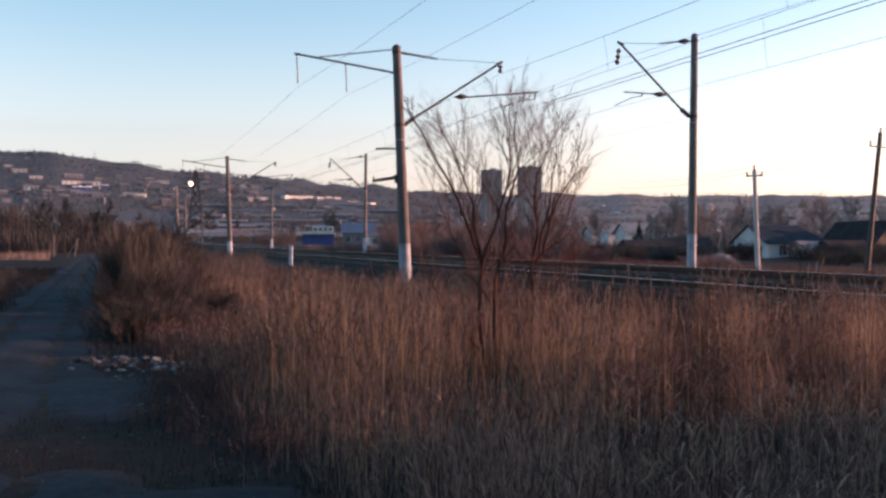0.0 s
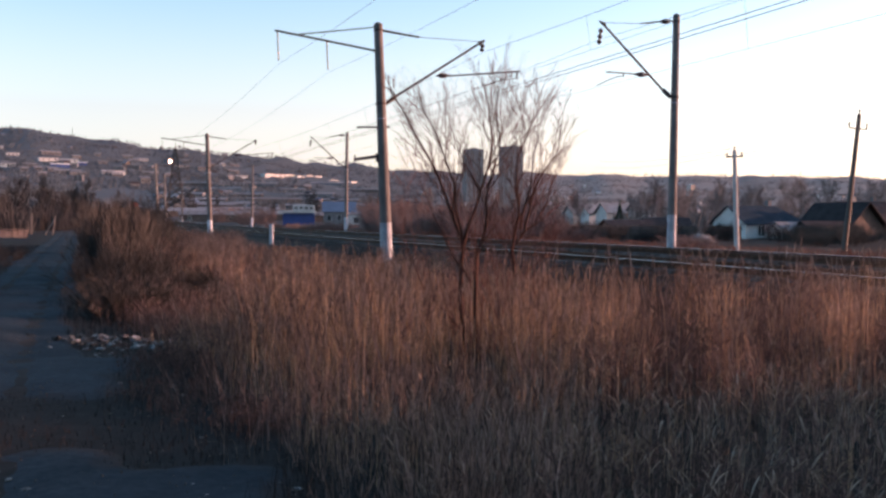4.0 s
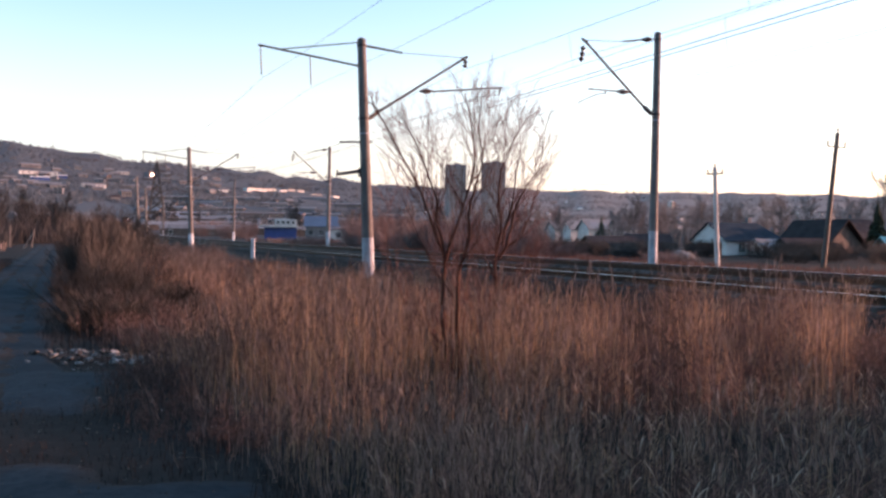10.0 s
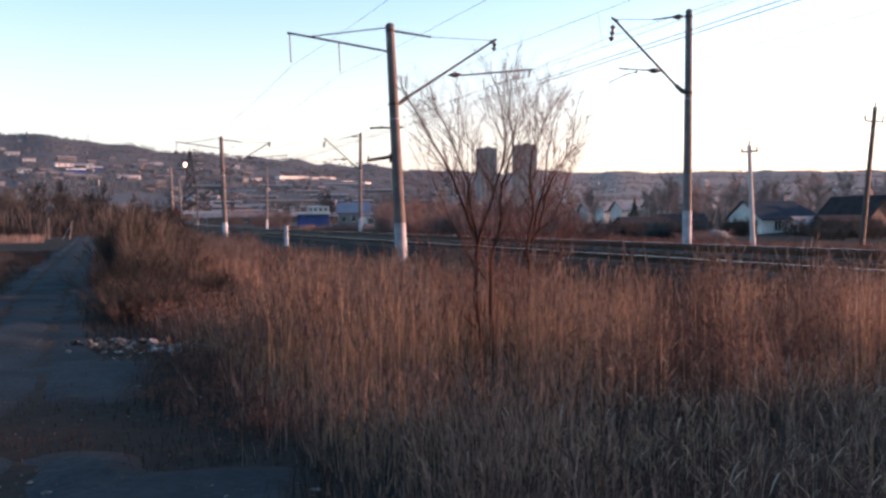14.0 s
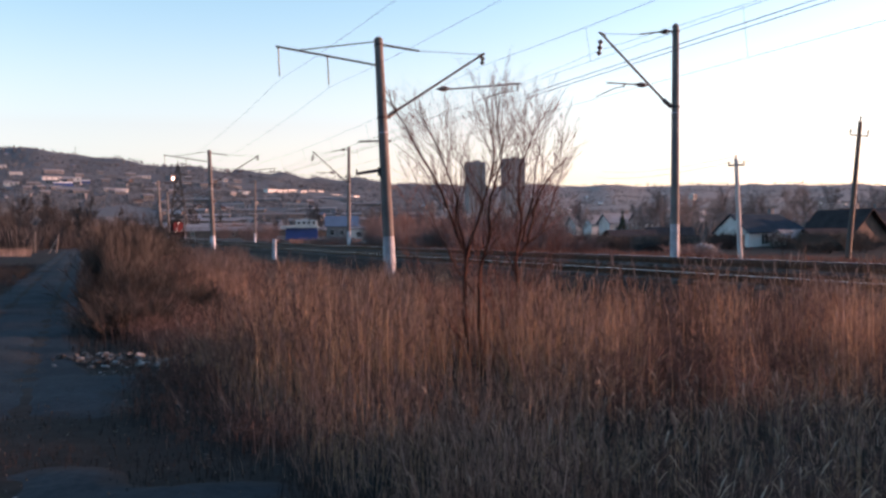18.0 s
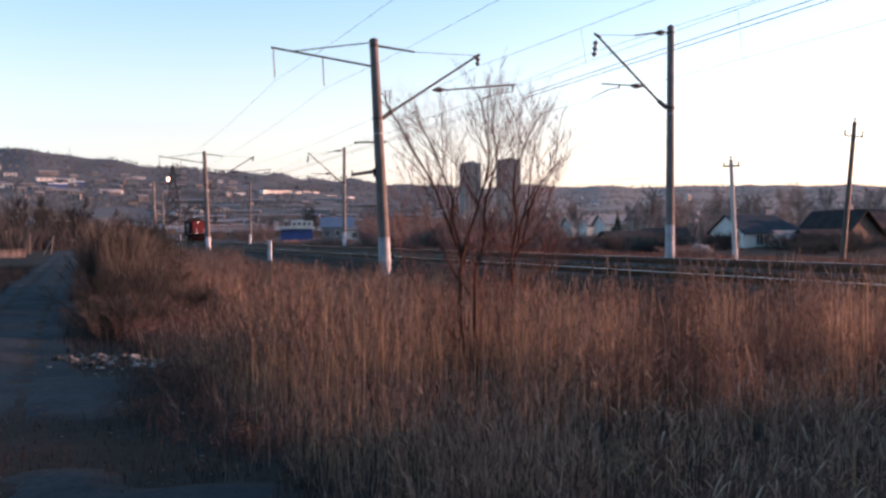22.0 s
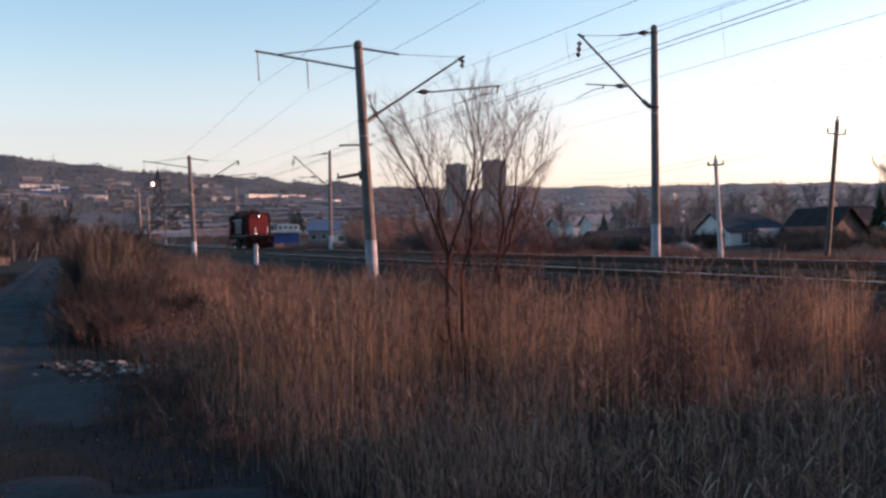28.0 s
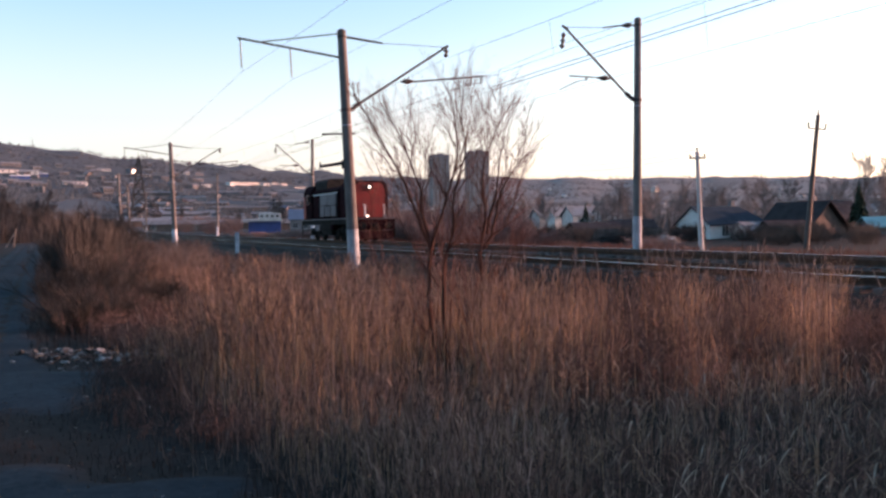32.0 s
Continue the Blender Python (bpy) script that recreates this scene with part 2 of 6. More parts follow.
def wooded_earth():
    """Dry earth near by; bare-wooded hills farther off, with haze put into their colour."""
    m = EARTH
    n, ln = m.node_tree.nodes, m.node_tree.links.new
    co = n.new("ShaderNodeTexCoord")
    away = n.new("ShaderNodeVectorMath")
    away.operation = "LENGTH"
    ln(co.outputs["Object"], away.inputs[0])
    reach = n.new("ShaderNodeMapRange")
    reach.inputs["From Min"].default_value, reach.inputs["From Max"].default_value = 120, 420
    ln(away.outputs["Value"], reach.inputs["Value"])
    patch = n.new("ShaderNodeTexNoise")
    patch.inputs["Scale"].default_value, patch.inputs["Detail"].default_value = 0.012, 6
    ln(co.outputs["Object"], patch.inputs["Vector"])
    # hill ground in blue-grey: the haze of distance is put into the colour
    hazed = n.new("ShaderNodeMix")
    hazed.data_type = "RGBA"
    hazed.inputs["A"].default_value, hazed.inputs["B"].default_value = (0.100, 0.115, 0.130, 1), (0.070, 0.082, 0.096, 1)
    ln(patch.outputs["Fac"], hazed.inputs["Factor"])
    # paler to the right, for the thicker haze there
    place, side, haze_side, pale = (n.new("ShaderNode" + k) for k in ("SeparateXYZ", "Math", "MapRange", "Mix"))
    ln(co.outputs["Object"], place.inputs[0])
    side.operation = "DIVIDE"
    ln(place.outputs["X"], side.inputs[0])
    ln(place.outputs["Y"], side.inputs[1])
    haze_side.inputs["From Min"].default_value, haze_side.inputs["From Max"].default_value = -0.05, 0.18
    ln(side.outputs[0], haze_side.inputs["Value"])
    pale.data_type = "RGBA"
    ln(haze_side.outputs["Result"], pale.inputs["Factor"])
    ln(hazed.outputs["Result"], pale.inputs["A"])
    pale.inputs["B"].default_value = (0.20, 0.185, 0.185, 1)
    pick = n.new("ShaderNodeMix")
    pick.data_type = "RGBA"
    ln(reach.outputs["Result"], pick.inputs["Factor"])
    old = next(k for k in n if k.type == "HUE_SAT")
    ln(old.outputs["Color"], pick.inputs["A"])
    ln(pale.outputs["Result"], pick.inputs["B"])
    ln(pick.outputs["Result"], n["Principled BSDF"].inputs["Base Color"])


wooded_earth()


def worn_road():
    """Grey packed dirt where it is trodden, going over to dry earth with ragged edges."""
    n, ln = ROAD.node_tree.nodes, ROAD.node_tree.links.new
    worn, co, rag, add, step, mix = (n.new("ShaderNode" + k) for k in ("Attribute", "TexCoord", "TexNoise", "Math", "MapRange", "Mix"))
    worn.attribute_name = "worn"
    rag.inputs["Scale"].default_value, rag.inputs["Detail"].default_value = 2.2, 7
    ln(co.outputs["Object"], rag.inputs["Vector"])
    add.operation = "ADD"
    ln(worn.outputs["Fac"], add.inputs[0])
    ln(rag.outputs["Fac"], add.inputs[1])
    step.inputs["From Min"].default_value, step.inputs["From Max"].default_value = 0.72, 1.15
    ln(add.outputs[0], step.inputs["Value"])
    mix.data_type = "RGBA"
    ln(step.outputs["Result"], mix.inputs["Factor"])
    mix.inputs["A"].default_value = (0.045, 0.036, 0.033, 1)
    old = next(k for k in n if k.type == "HUE_SAT")
    ln(old.outputs["Color"], mix.inputs["B"])
    ln(mix.outputs["Result"], n["Principled BSDF"].inputs["Base Color"])


worn_road()

# ------------------------------------------------------------------ mesh helpers


def finish(name, bm, material, parent=None, label="", smooth=False):
    me = bpy.data.meshes.new(name)
    bm.to_mesh(me)
    bm.free()
    me.materials.append(material)
    if smooth:
        me.shade_smooth()
    ob = new(name, me)
    if parent:
        ob.parent = parent
    if label:
        ob["label"] = label
    return ob


def part(name, bm, material, parent, label="", smooth=False):
    return finish(name, bm, material, parent, label, smooth)


def raw(name, verts, faces, material, parent=None, label=""):
    me = bpy.data.meshes.new(name)
    me.from_pydata(verts, [], faces)
    me.materials.append(material)
    ob = new(name, me)
    if parent:
        ob.parent = parent
    if label:
        ob["label"] = label
    return ob


def thing(name, x, y, z, rz=0.0, label="", category="", group="", kind=""):
    ob = new(name)
    ob.empty_display_size = 0.2
    ob.matrix_basis = pose(x, y, z, 0, 0, rz)
    return tagged(ob, label, category, group, kind)


def box(bm, cx, cy, cz, sx, sy, sz, bevel=0.0, rz=0.0):
    made = bmesh.ops.create_cube(bm, size=1.0, matrix=Matrix.LocRotScale((cx, cy, cz), Euler((0, 0, rz)), (sx, sy, sz)))
    if bevel:
        edges = list({e for v in made["verts"] for e in v.link_edges})
        bmesh.ops.bevel(bm, geom=edges, offset=bevel, segments=2, affect="EDGES", profile=0.5)
    return bm


def rod(bm, a, b, r1, r2=None, sides=8):
    a, b = Vector(a), Vector(b)
    m = Matrix.Translation((a + b) / 2) @ (b - a).to_track_quat("Z", "Y").to_matrix().to_4x4()
    bmesh.ops.create_cone(bm, cap_ends=True, segments=sides, radius1=r1, radius2=r1 if r2 is None else r2, depth=(b - a).length, matrix=m)
    return bm


def tube_lists(points, radii, sides, verts, faces):
    """Append a tapering tube along points to verts and faces."""
    base = len(verts)
    pts = [Vector(p) for p in points]
    for i, p in enumerate(pts):
        d = (pts[min(i + 1, len(pts) - 1)] - pts[max(i - 1, 0)]).normalized()
        u = d.orthogonal().normalized()
        v = d.cross(u)
        for k in range(sides):
            a = 2 * math.pi * k / sides
            verts.append(tuple(p + (u * math.cos(a) + v * math.sin(a)) * radii[i]))
    for i in range(len(pts) - 1):
        for k in range(sides):
            k2 = (k + 1) % sides
            faces.append((base + i * sides + k, base + i * sides + k2, base + (i + 1) * sides + k2, base + (i + 1) * sides + k))


# ------------------------------------------------------------------ the plan
# The line of poles A runs through (-1.55, 37.6); s counts metres along the railway, u metres across it.
AX, AY = -1.55, 37.6
DX, DY = -0.339, 0.941
NEAR_U, FAR_U = 4.0, 7.9
RAIL_Z = {NEAR_U: 0.52, FAR_U: 0.653}


def su(x, y):
    return (x - AX) * DX + (y - AY) * DY, (x - AX) * DY - (y - AY) * DX


def xy(s, u):
    return AX + DX * s + DY * u, AY + DY * s - DX * u


def ramp01(v, a, b):
    v = min(1.0, max(0.0, (v - a) / (b - a)))
    return v * v * (3 - 2 * v)


def climb(s):
    return 4.9e-5 * max(0.0, min(s, 520.0) - 100.0) ** 2


def ridge(b):
    """Slope of the line of sight to the crest of the hills, over the bearing b = x / y."""
    return 0.0539 + 0.0158 / (1 + math.exp((b + 0.12) / 0.05)) + 0.0118 * math.exp(-((b + 0.44) / 0.1) ** 2) + -0.0188 * b + 0.0008 * math.sin(b * 71)


def height(x, y):
    s, u = su(x, y)
    r = math.hypot(x, y)
    # reed field a little lower than the track where the camera stands
    z = -0.35 * ramp01(y, 9, 16) * ramp01(x, -7, -3)
    z += 0.06 * noise.noise((x * 0.35, y * 0.35, 0)) * ramp01(r, 1, 4)
    # unseen bank added beyond the railway, out to the side, to shade the foreground
    z += 8.2 * ramp01(x, 31, 38) * ramp01(-y + 1.3 * noise.noise((x * 0.4, y * 0.3, 12)), -17.4, -13.8)
    # unseen rise added behind the camera, to hold sky light off the foreground
    z += 34.0 * ramp01(-y, 6, 40) * (1 - ramp01(u, -9, 0) * (1 - ramp01(u, 16, 24)))
    far = 0.0
    if r > 110:
        b = x / max(y, 1.0) if y > 0 else math.copysign(2.0, x)
        b = max(-1.2, min(1.2, b))
        top = 1500 + 900 * ramp01(b, -0.35, 0.2)
        k = min(1.25, max(0.0, (r - 130) / (top - 130)))
        rise = ridge(b) * top * (k * k if k <= 1 else max(0.2, 1 - 3.5 * (k - 1)))
        rise += k * 6 * noise.noise((x * 0.006, y * 0.006, 3)) + k * k * 5 * noise.noise((x * 0.02, y * 0.02, 5))
        far = max(0.0, rise) if y > -200 else 25 * k
    z = max(z, far) if r > 110 else z
    bed = ramp01(u, 0.3, 2.4) * (1 - ramp01(u, 13.0, 16.5))
    if -130 < s < 560 and bed > 0:
        z = z * (1 - bed) + bed * (0.12 + 0.3 * ramp01(u, 9, 11) + climb(s))
    return z


def slope_spot(b, a):
    """The place at bearing b where the slopes meet a line of sight rising by a."""
    y = 160.0
    while y < 2400 and height(b * y, y) - EYE[2] < a * y:
        y += 10.0
    return b * y, y


def build_ground():
    rings = [0.0] + [0.6 * 1.055 ** i for i in range(167)]
    rings = [r for r in rings if r < 4300] + [4300]
    angles = []
    a = -180.0
    while a < 180.0:
        angles.append(a)
        a += 0.35 if -38 <= a < 38 else 4.0
    verts, faces = [(0, 0, height(0, 0))], []
    for r in rings[1:]:
        for a in angles:
            x, y = r * math.sin(radians(a)), r * math.cos(radians(a))
            verts.append((x, y, height(x, y)))
    n = len(angles)
    for k in range(n):
        faces.append((0, 1 + (k + 1) % n, 1 + k))
    for i in range(len(rings) - 2):
        for k in range(n):
            a0, a1 = 1 + i * n + k, 1 + i * n + (k + 1) % n
            faces.append((a0, a1, a1 + n, a0 + n))
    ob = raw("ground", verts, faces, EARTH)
    ob.data.shade_smooth()
    tagged(ob, "brown dry earth with withered grass rising to wooded hills", "ground", kind="structure")


build_ground()


def road_mid(y):
    return -1.2 - 0.37 * max(y, 2.0)


def road_half(y):
    return 1.0 + 0.35 * (1 - ramp01(y, 6, 13))


def road_wear(x, y):
    """1 on bare trodden dirt, 0 on earth: the road, the open turning place by the rubble and a trodden strip across."""
    main = 1 - ramp01(abs(x - road_mid(y)) + 0.35 * noise.noise((x * 0.9, y * 0.5, 40)), road_half(y) * 0.75, road_half(y) * 1.25 + 0.15)
    place = (1 - ramp01(abs(y - 9.8) + 0.6 * noise.noise((x * 0.8, y * 0.8, 41)), 0.9, 1.9)) * (1 - ramp01(x + 0.5 * noise.noise((x, y, 42)), -3.6, -2.5)) * 0.85
    strip = (1 - ramp01(abs(y - 5.2 + 0.1 * x) + 0.35 * noise.noise((x * 0.9, y * 0.9, 43)), 0.35, 0.75)) * (1 - ramp01(x, -1.2, -0.5)) * 0.9
    gap = 1 - 0.75 * (1 - ramp01(abs(y - 7.3), 0.7, 1.5)) * ramp01(x, -4.4, -3.4)
    return max(main * gap if y < 10 else main, place, strip)


def build_road():
    verts, faces, worn = [], [], []
    ys, y = [], -6.0
    while y < 114:
        ys.append(y)
        y += 0.16 if 3.5 < y < 16 else 0.35 if y < 30 else 0.9
    cols = 45
    for y in ys:
        half = 1.9 + 1.6 * (1 - ramp01(y, 10.5, 14))
        mid = road_mid(y) + 1.1 * (1 - ramp01(y, 10.5, 14))
        for k in range(cols):
            x = mid + (2 * k / (cols - 1) - 1) * half
            w = road_wear(x, y)
            q = (x - road_mid(y)) / road_half(y)
            rut = -0.03 * math.exp(-((abs(q) - 0.5) / 0.18) ** 2)
            verts.append((x, y, height(x, y) - 0.06 + (0.085 + rut) * min(1.0, 2.2 * w) + 0.02 * noise.noise((x * 2, y * 2, 1)) * w))
            worn.append(w)
    for i in range(len(ys) - 1):
        for k in range(cols - 1):
            a = i * cols + k
            faces.append((a, a + 1, a + cols + 1, a + cols))
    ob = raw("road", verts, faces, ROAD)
    layer = ob.data.attributes.new("worn", "FLOAT", "POINT")
    layer.data.foreach_set("value", worn)
    ob.data.shade_smooth()
    tagged(ob, "rutted grey dirt road beside the reed field", "dirt road", kind="structure")

build_road()


def sweep(name, profile, s0, s1, step, u, z, material, parent=None, label=""):
    """A profile of (across, up) pairs swept along the railway."""
    verts, faces, k = [], [], len(profile)
    n = int((s1 - s0) / step) + 1
    for i in range(n):
        s = s0 + i * step
        for du, dz in profile:
            x, y = xy(s, u + du)
            verts.append((x, y, z + dz + climb(s)))
    for i in range(n - 1):
        for j in range(k):
            j2 = (j + 1) % k
            faces.append((i * k + j, i * k + j2, (i + 1) * k + j2, (i + 1) * k + j))
    return raw(name, verts, faces, material, parent, label)


def build_railway():
    bed = sweep("ballast_bed", [(-3.6, -0.75), (-3.0, -0.30), (-2.4, 0.05), (-1.8, 0.24), (0, 0.22), (1.6, 0.22), (2.0, 0.27), (2.5, 0.34), (3.9, 0.34), (5.6, 0.35), (6.6, 0.33), (7.2, -0.2)],
                -110, 520, 1.0, NEAR_U, 0.0, BALLAST)
    for v in bed.data.vertices:
        v.co.z += 0.03 * noise.noise(v.co * 2.1)
    tagged(bed, "dark grey crushed stone ballast bed under two tracks", "ballast", kind="structure")
    head = [(-0.03, 0.0), (0.03, 0.0), (0.034, -0.006), (-0.034, -0.006)]
    web = [(-0.036, -0.006), (0.036, -0.006), (0.036, -0.035), (0.01, -0.04), (0.012, -0.15), (0.066, -0.165), (0.066, -0.18), (-0.066, -0.18), (-0.066, -0.165), (-0.012, -0.15), (-0.01, -0.04), (-0.036, -0.035)]
    sleeper_bm = bmesh.new()
    box(sleeper_bm, 0, 0, 0, 2.7, 0.26, 0.16, 0.02)
    me = bpy.data.meshes.new("sleeper")
    sleeper_bm.to_mesh(me)
    sleeper_bm.free()
    me.materials.append(SLEEPER)
    for u in (NEAR_U, FAR_U):
        track = thing("railway_track", *xy(0, u), 0, 0, "straight railway track with worn bright rails on concrete sleepers", "railway track", "railway tracks")
        inv = track.matrix_basis.inverted()
        for side in (-0.78, 0.78):
            for nm, prof, mat in (("rail_head", head, STEEL if abs(u + side - 5.95) > 1.5 else DULL_STEEL), ("rail_web", web, RUST)):
                ob = sweep(nm, prof, -110, 520, 5.0, u + side, RAIL_Z[u], mat, track)
                ob.matrix_parent_inverse = inv
        turn = math.degrees(math.atan2(-DX, DY))
        for i in range(260):
            s = -24 + 0.55 * i
            ob = new("sleeper", me)
            ob.parent = track
            ob.matrix_parent_inverse = inv
            x, y = xy(s, u)
            ob.matrix_basis = pose(x, y, RAIL_Z[u] - 0.255 + climb(s) + rng.uniform(-0.012, 0.012), 0, 0, turn + rng.uniform(-1, 1))
        bm = bmesh.new()
        for i in range(500):
            s = -24 + 0.55 * (260 + i)
            x, y = xy(s, u)
            bmesh.ops.create_cube(bm, size=1.0, matrix=Matrix.LocRotScale((x, y, RAIL_Z[u] - 0.255 + climb(s)), Euler((0, 0, radians(turn))), (2.7, 0.26, 0.16)))
        far = finish("distant_sleepers", bm, SLEEPER, track)
        far.matrix_parent_inverse = inv
        tagged(far, kind="stuff")


# ------------------------------------------------------------------ overhead line


def insulator(bm, a, b, r=0.07, discs=5):
    """A ribbed insulator turned as one body from a to b."""
    a, b = Vector(a), Vector(b)
    run = (b - a).length
    turn = (b - a).to_track_quat("Z", "Y").to_matrix()
    prof = [(0.0, 0.028)]
    for i in range(discs):
        f = i / discs
        prof += [(f + 0.15 / discs, 0.45 * r), (f + 0.42 / discs, r), (f + 0.58 / discs, r * 0.95), (f + 0.85 / discs, 0.45 * r)]
    prof.append((1.0, 0.028))
    rings = [[bm.verts.new(a + turn @ Vector((rr * math.cos(k * math.pi / 5), rr * math.sin(k * math.pi / 5), f * run))) for k in range(10)] for f, rr in prof]
    for lo, hi in zip(rings, rings[1:]):
        for k in range(10):
            bm.faces.new((lo[k], lo[(k + 1) % 10], hi[(k + 1) % 10], hi[k]))
    bm.faces.new(rings[0][::-1])
    bm.faces.new(rings[-1])
    return bm


def mast(name, s, u, lean, toward, tall, base_z, paint, feeder=False, group=""):
    """A tapered concrete mast. Local +x points across the railway to the far side; toward is +1 when its cantilever reaches that way."""
    x, y = xy(s, u)
    ob = thing(name, x, y, base_z + climb(s), math.degrees(math.atan2(-DX, DY)),
               "tapered grey concrete catenary mast with whitewashed foot beside the track", "catenary mast", group)
    ob.matrix_basis = ob.matrix_basis @ pose(0, 0, 0, 0, lean, 0)
    r0, r1 = (0.245, 0.17) if toward > 0 else (0.185, 0.135)

    def rad(z):
        return r0 + (r1 - r0) * z / tall

    part("shaft", rod(bmesh.new(), (0, 0, paint), (0, 0, tall), rad(paint), r1, 20), CONCRETE, ob, smooth=False)
    part("painted_foot", rod(bmesh.new(), (0, 0, -0.6), (0, 0, paint), rad(0) + 0.004, rad(paint) + 0.004, 20), WHITEWASH, ob, "whitewashed lower shaft")
    part("cap", rod(bmesh.new(), (0, 0, tall), (0, 0, tall + 0.09), r1 + 0.02, r1 * 0.5, 16), CONCRETE, ob)
    part("band", rod(bmesh.new(), (0, 0, tall * 0.62), (0, 0, tall * 0.62 + 0.05), rad(tall * 0.62) + 0.012, None, 16), WHITEWASH, ob)
    t = toward
    if t > 0:
        foot, tip, top, reach = tall - 3.15, tall - 0.56, tall - 0.22, 4.5
        rod_end, rod_z, hang_to = 1.73, tall - 0.44, (4.5, tip - 0.4)
        mx, mid, run, end, ez = 2.41, tall - 1.99, 0.64, 6.26, tall - 1.73
    else:
        foot, tip, top, reach = tall - 3.33, tall - 0.62, tall - 0.23, 3.47
        rod_end, rod_z, hang_to = 1.71, tall - 0.48, (3.62, tip - 0.86)
        mx, mid, run, end, ez = -1.29, tall - 2.52, 0.69, -3.26, tall - 2.53
    part("cantilever_tube", rod(bmesh.new(), (t * 0.6, 0, foot + 0.27), (t * reach, 0, tip), 0.05, 0.045, 8), IRON, ob)
    part("foot_insulator", insulator(bmesh.new(), (t * 0.2, 0, foot), (t * 0.6, 0, foot + 0.27), 0.11, 6), PORCELAIN, ob)
    part("clamp", rod(bmesh.new(), (0, 0, foot - 0.05), (0, 0, foot + 0.05), rad(foot) + 0.025, None, 16), IRON, ob)
    part("top_clamp", rod(bmesh.new(), (0, 0, top - 0.04), (0, 0, top + 0.04), rad(top) + 0.02, None, 16), IRON, ob)
    if t > 0:
        part("tie_rod", rod(bmesh.new(), (0.15, 0, top), (rod_end, 0, rod_z), 0.05, 0.04, 6), IRON, ob)
    else:
        part("tie_insulator", insulator(bmesh.new(), (-0.2, 0, top), (-0.85, 0, top - 0.09), 0.11, 1), PORCELAIN, ob)
        part("tie_rod", rod(bmesh.new(), (-0.8, 0, top - 0.08), (-rod_end, 0, rod_z), 0.035, 0.03, 6), IRON, ob)
    part("tie_wire", rod(bmesh.new(), (t * rod_end, 0, rod_z), (t * reach, 0, tip + 0.02), 0.012, None, 5), WIRE, ob)
    part("yoke", rod(bmesh.new(), (t * (reach - 0.12), 0, tip - 0.06), (t * (reach + 0.14), 0, tip + 0.07), 0.075, 0.05, 6), IRON, ob)
    part("hanging_insulator", insulator(bmesh.new(), (t * (reach + 0.06), 0, tip - (0.06 if t > 0 else 0.2)), (t * hang_to[0], 0, hang_to[1]), 0.11, 2 if t > 0 else 3), PORCELAIN, ob)
    part("register_insulator", insulator(bmesh.new(), (mx, 0, mid), (mx + t * run, 0, mid + (0.02 if t > 0 else 0)), 0.11, 1), PORCELAIN, ob)
    part("register_arm", rod(bmesh.new(), (mx + t * (run - 0.05), 0, mid), (end, 0, ez), 0.035 if t > 0 else 0.028, None, 6), IRON, ob)
    bm = bmesh.new()
    if t > 0:
        rod(bm, (end - 0.12, 0, ez + 0.02), (end - 0.18, 0, ez - 0.34), 0.045, 0.03, 6)
        rod(bm, (end - 0.16, 0, ez - 0.3), (end - 0.9, 0, ez - 0.4), 0.018, None, 6)
        rod(bm, (end - 0.9, 0, ez - 0.4), (end - 1.6, 0, ez - 0.64), 0.018, None, 6)
    else:
        rod(bm, (mx - 1.15, 0, mid + 0.02), (mx - 1.17, 0, mid - 0.16), 0.03, None, 6)
        rod(bm, (mx - 1.15, 0, mid - 0.1), (mx - 1.63, 0, mid - 0.22), 0.018, None, 6)
        rod(bm, (mx - 1.63, 0, mid - 0.22), (mx - 2.43, 0, mid - 0.6), 0.018, None, 6)
    part("steady_arm", bm, IRON, ob)
    if feeder:
        part("feeder_bracket", rod(bmesh.new(), (-0.15, 0, tall - 1.04), (-4.17, 0, tall - 0.37), 0.042, None, 6), IRON, ob)
        part("feeder_tie", rod(bmesh.new(), (-0.13, 0, tall - 0.1), (-3.29, 0, tall - 0.5), 0.024, None, 6), IRON, ob)
        for fx in (-4.08, -2.14):
            zt = tall - 1.04 + (-fx - 0.15) / 4.02 * 0.67
            part("feeder_insulator", insulator(bmesh.new(), (fx, 0, zt), (fx, 0, zt - 1.14), 0.034, 9), PORCELAIN, ob)
        part("cross_arm", box(bmesh.new(), -0.36, 0, tall - 4.1, 1.36, 0.07, 0.07), IRON, ob)
        bm = bmesh.new()
        rod(bm, (-1.22, 0, tall - 5.39), (-0.15, 0, tall - 5.26), 0.06, 0.075, 6)
        rod(bm, (-1.18, 0, tall - 5.4), (-1.18, 0, tall - 5.2), 0.03, None, 6)
        rod(bm, (-0.25, 0, tall - 5.5), (-0.25, 0, tall - 5.15), 0.06, None, 6)
        part("lower_bracket", bm, IRON, ob)
    return ob


MASTS_A = [(-104, 0, 10.1), (-52, 0, 10.1), (0, 0.06, 9.96), (53.6, -0.53, 9.55), (104, -1.9, 9.6), (142, 2.1, 9.6)]
MASTS_B = [(-107, 11.26), (-55, 11.26), (-3.6, 11.21), (51.3, 12.05), (108, 12.3), (202, 10.5)]


def build_masts():
    for s, u, tall in MASTS_A:
        mast("catenary_mast", s, u, -2.37 if s == 0 else -1.6 if s > 0 else 0, 1, tall, (9.46 if s == 0 else 9.62) - tall, 2.0 if s == 0 else 1.5, True, "masts on the reed side")
    for s, u in MASTS_B:
        mast("catenary_mast", s, u, 0.72, -1, 9.47, 0.57, 1.31, False, "masts on the house side")


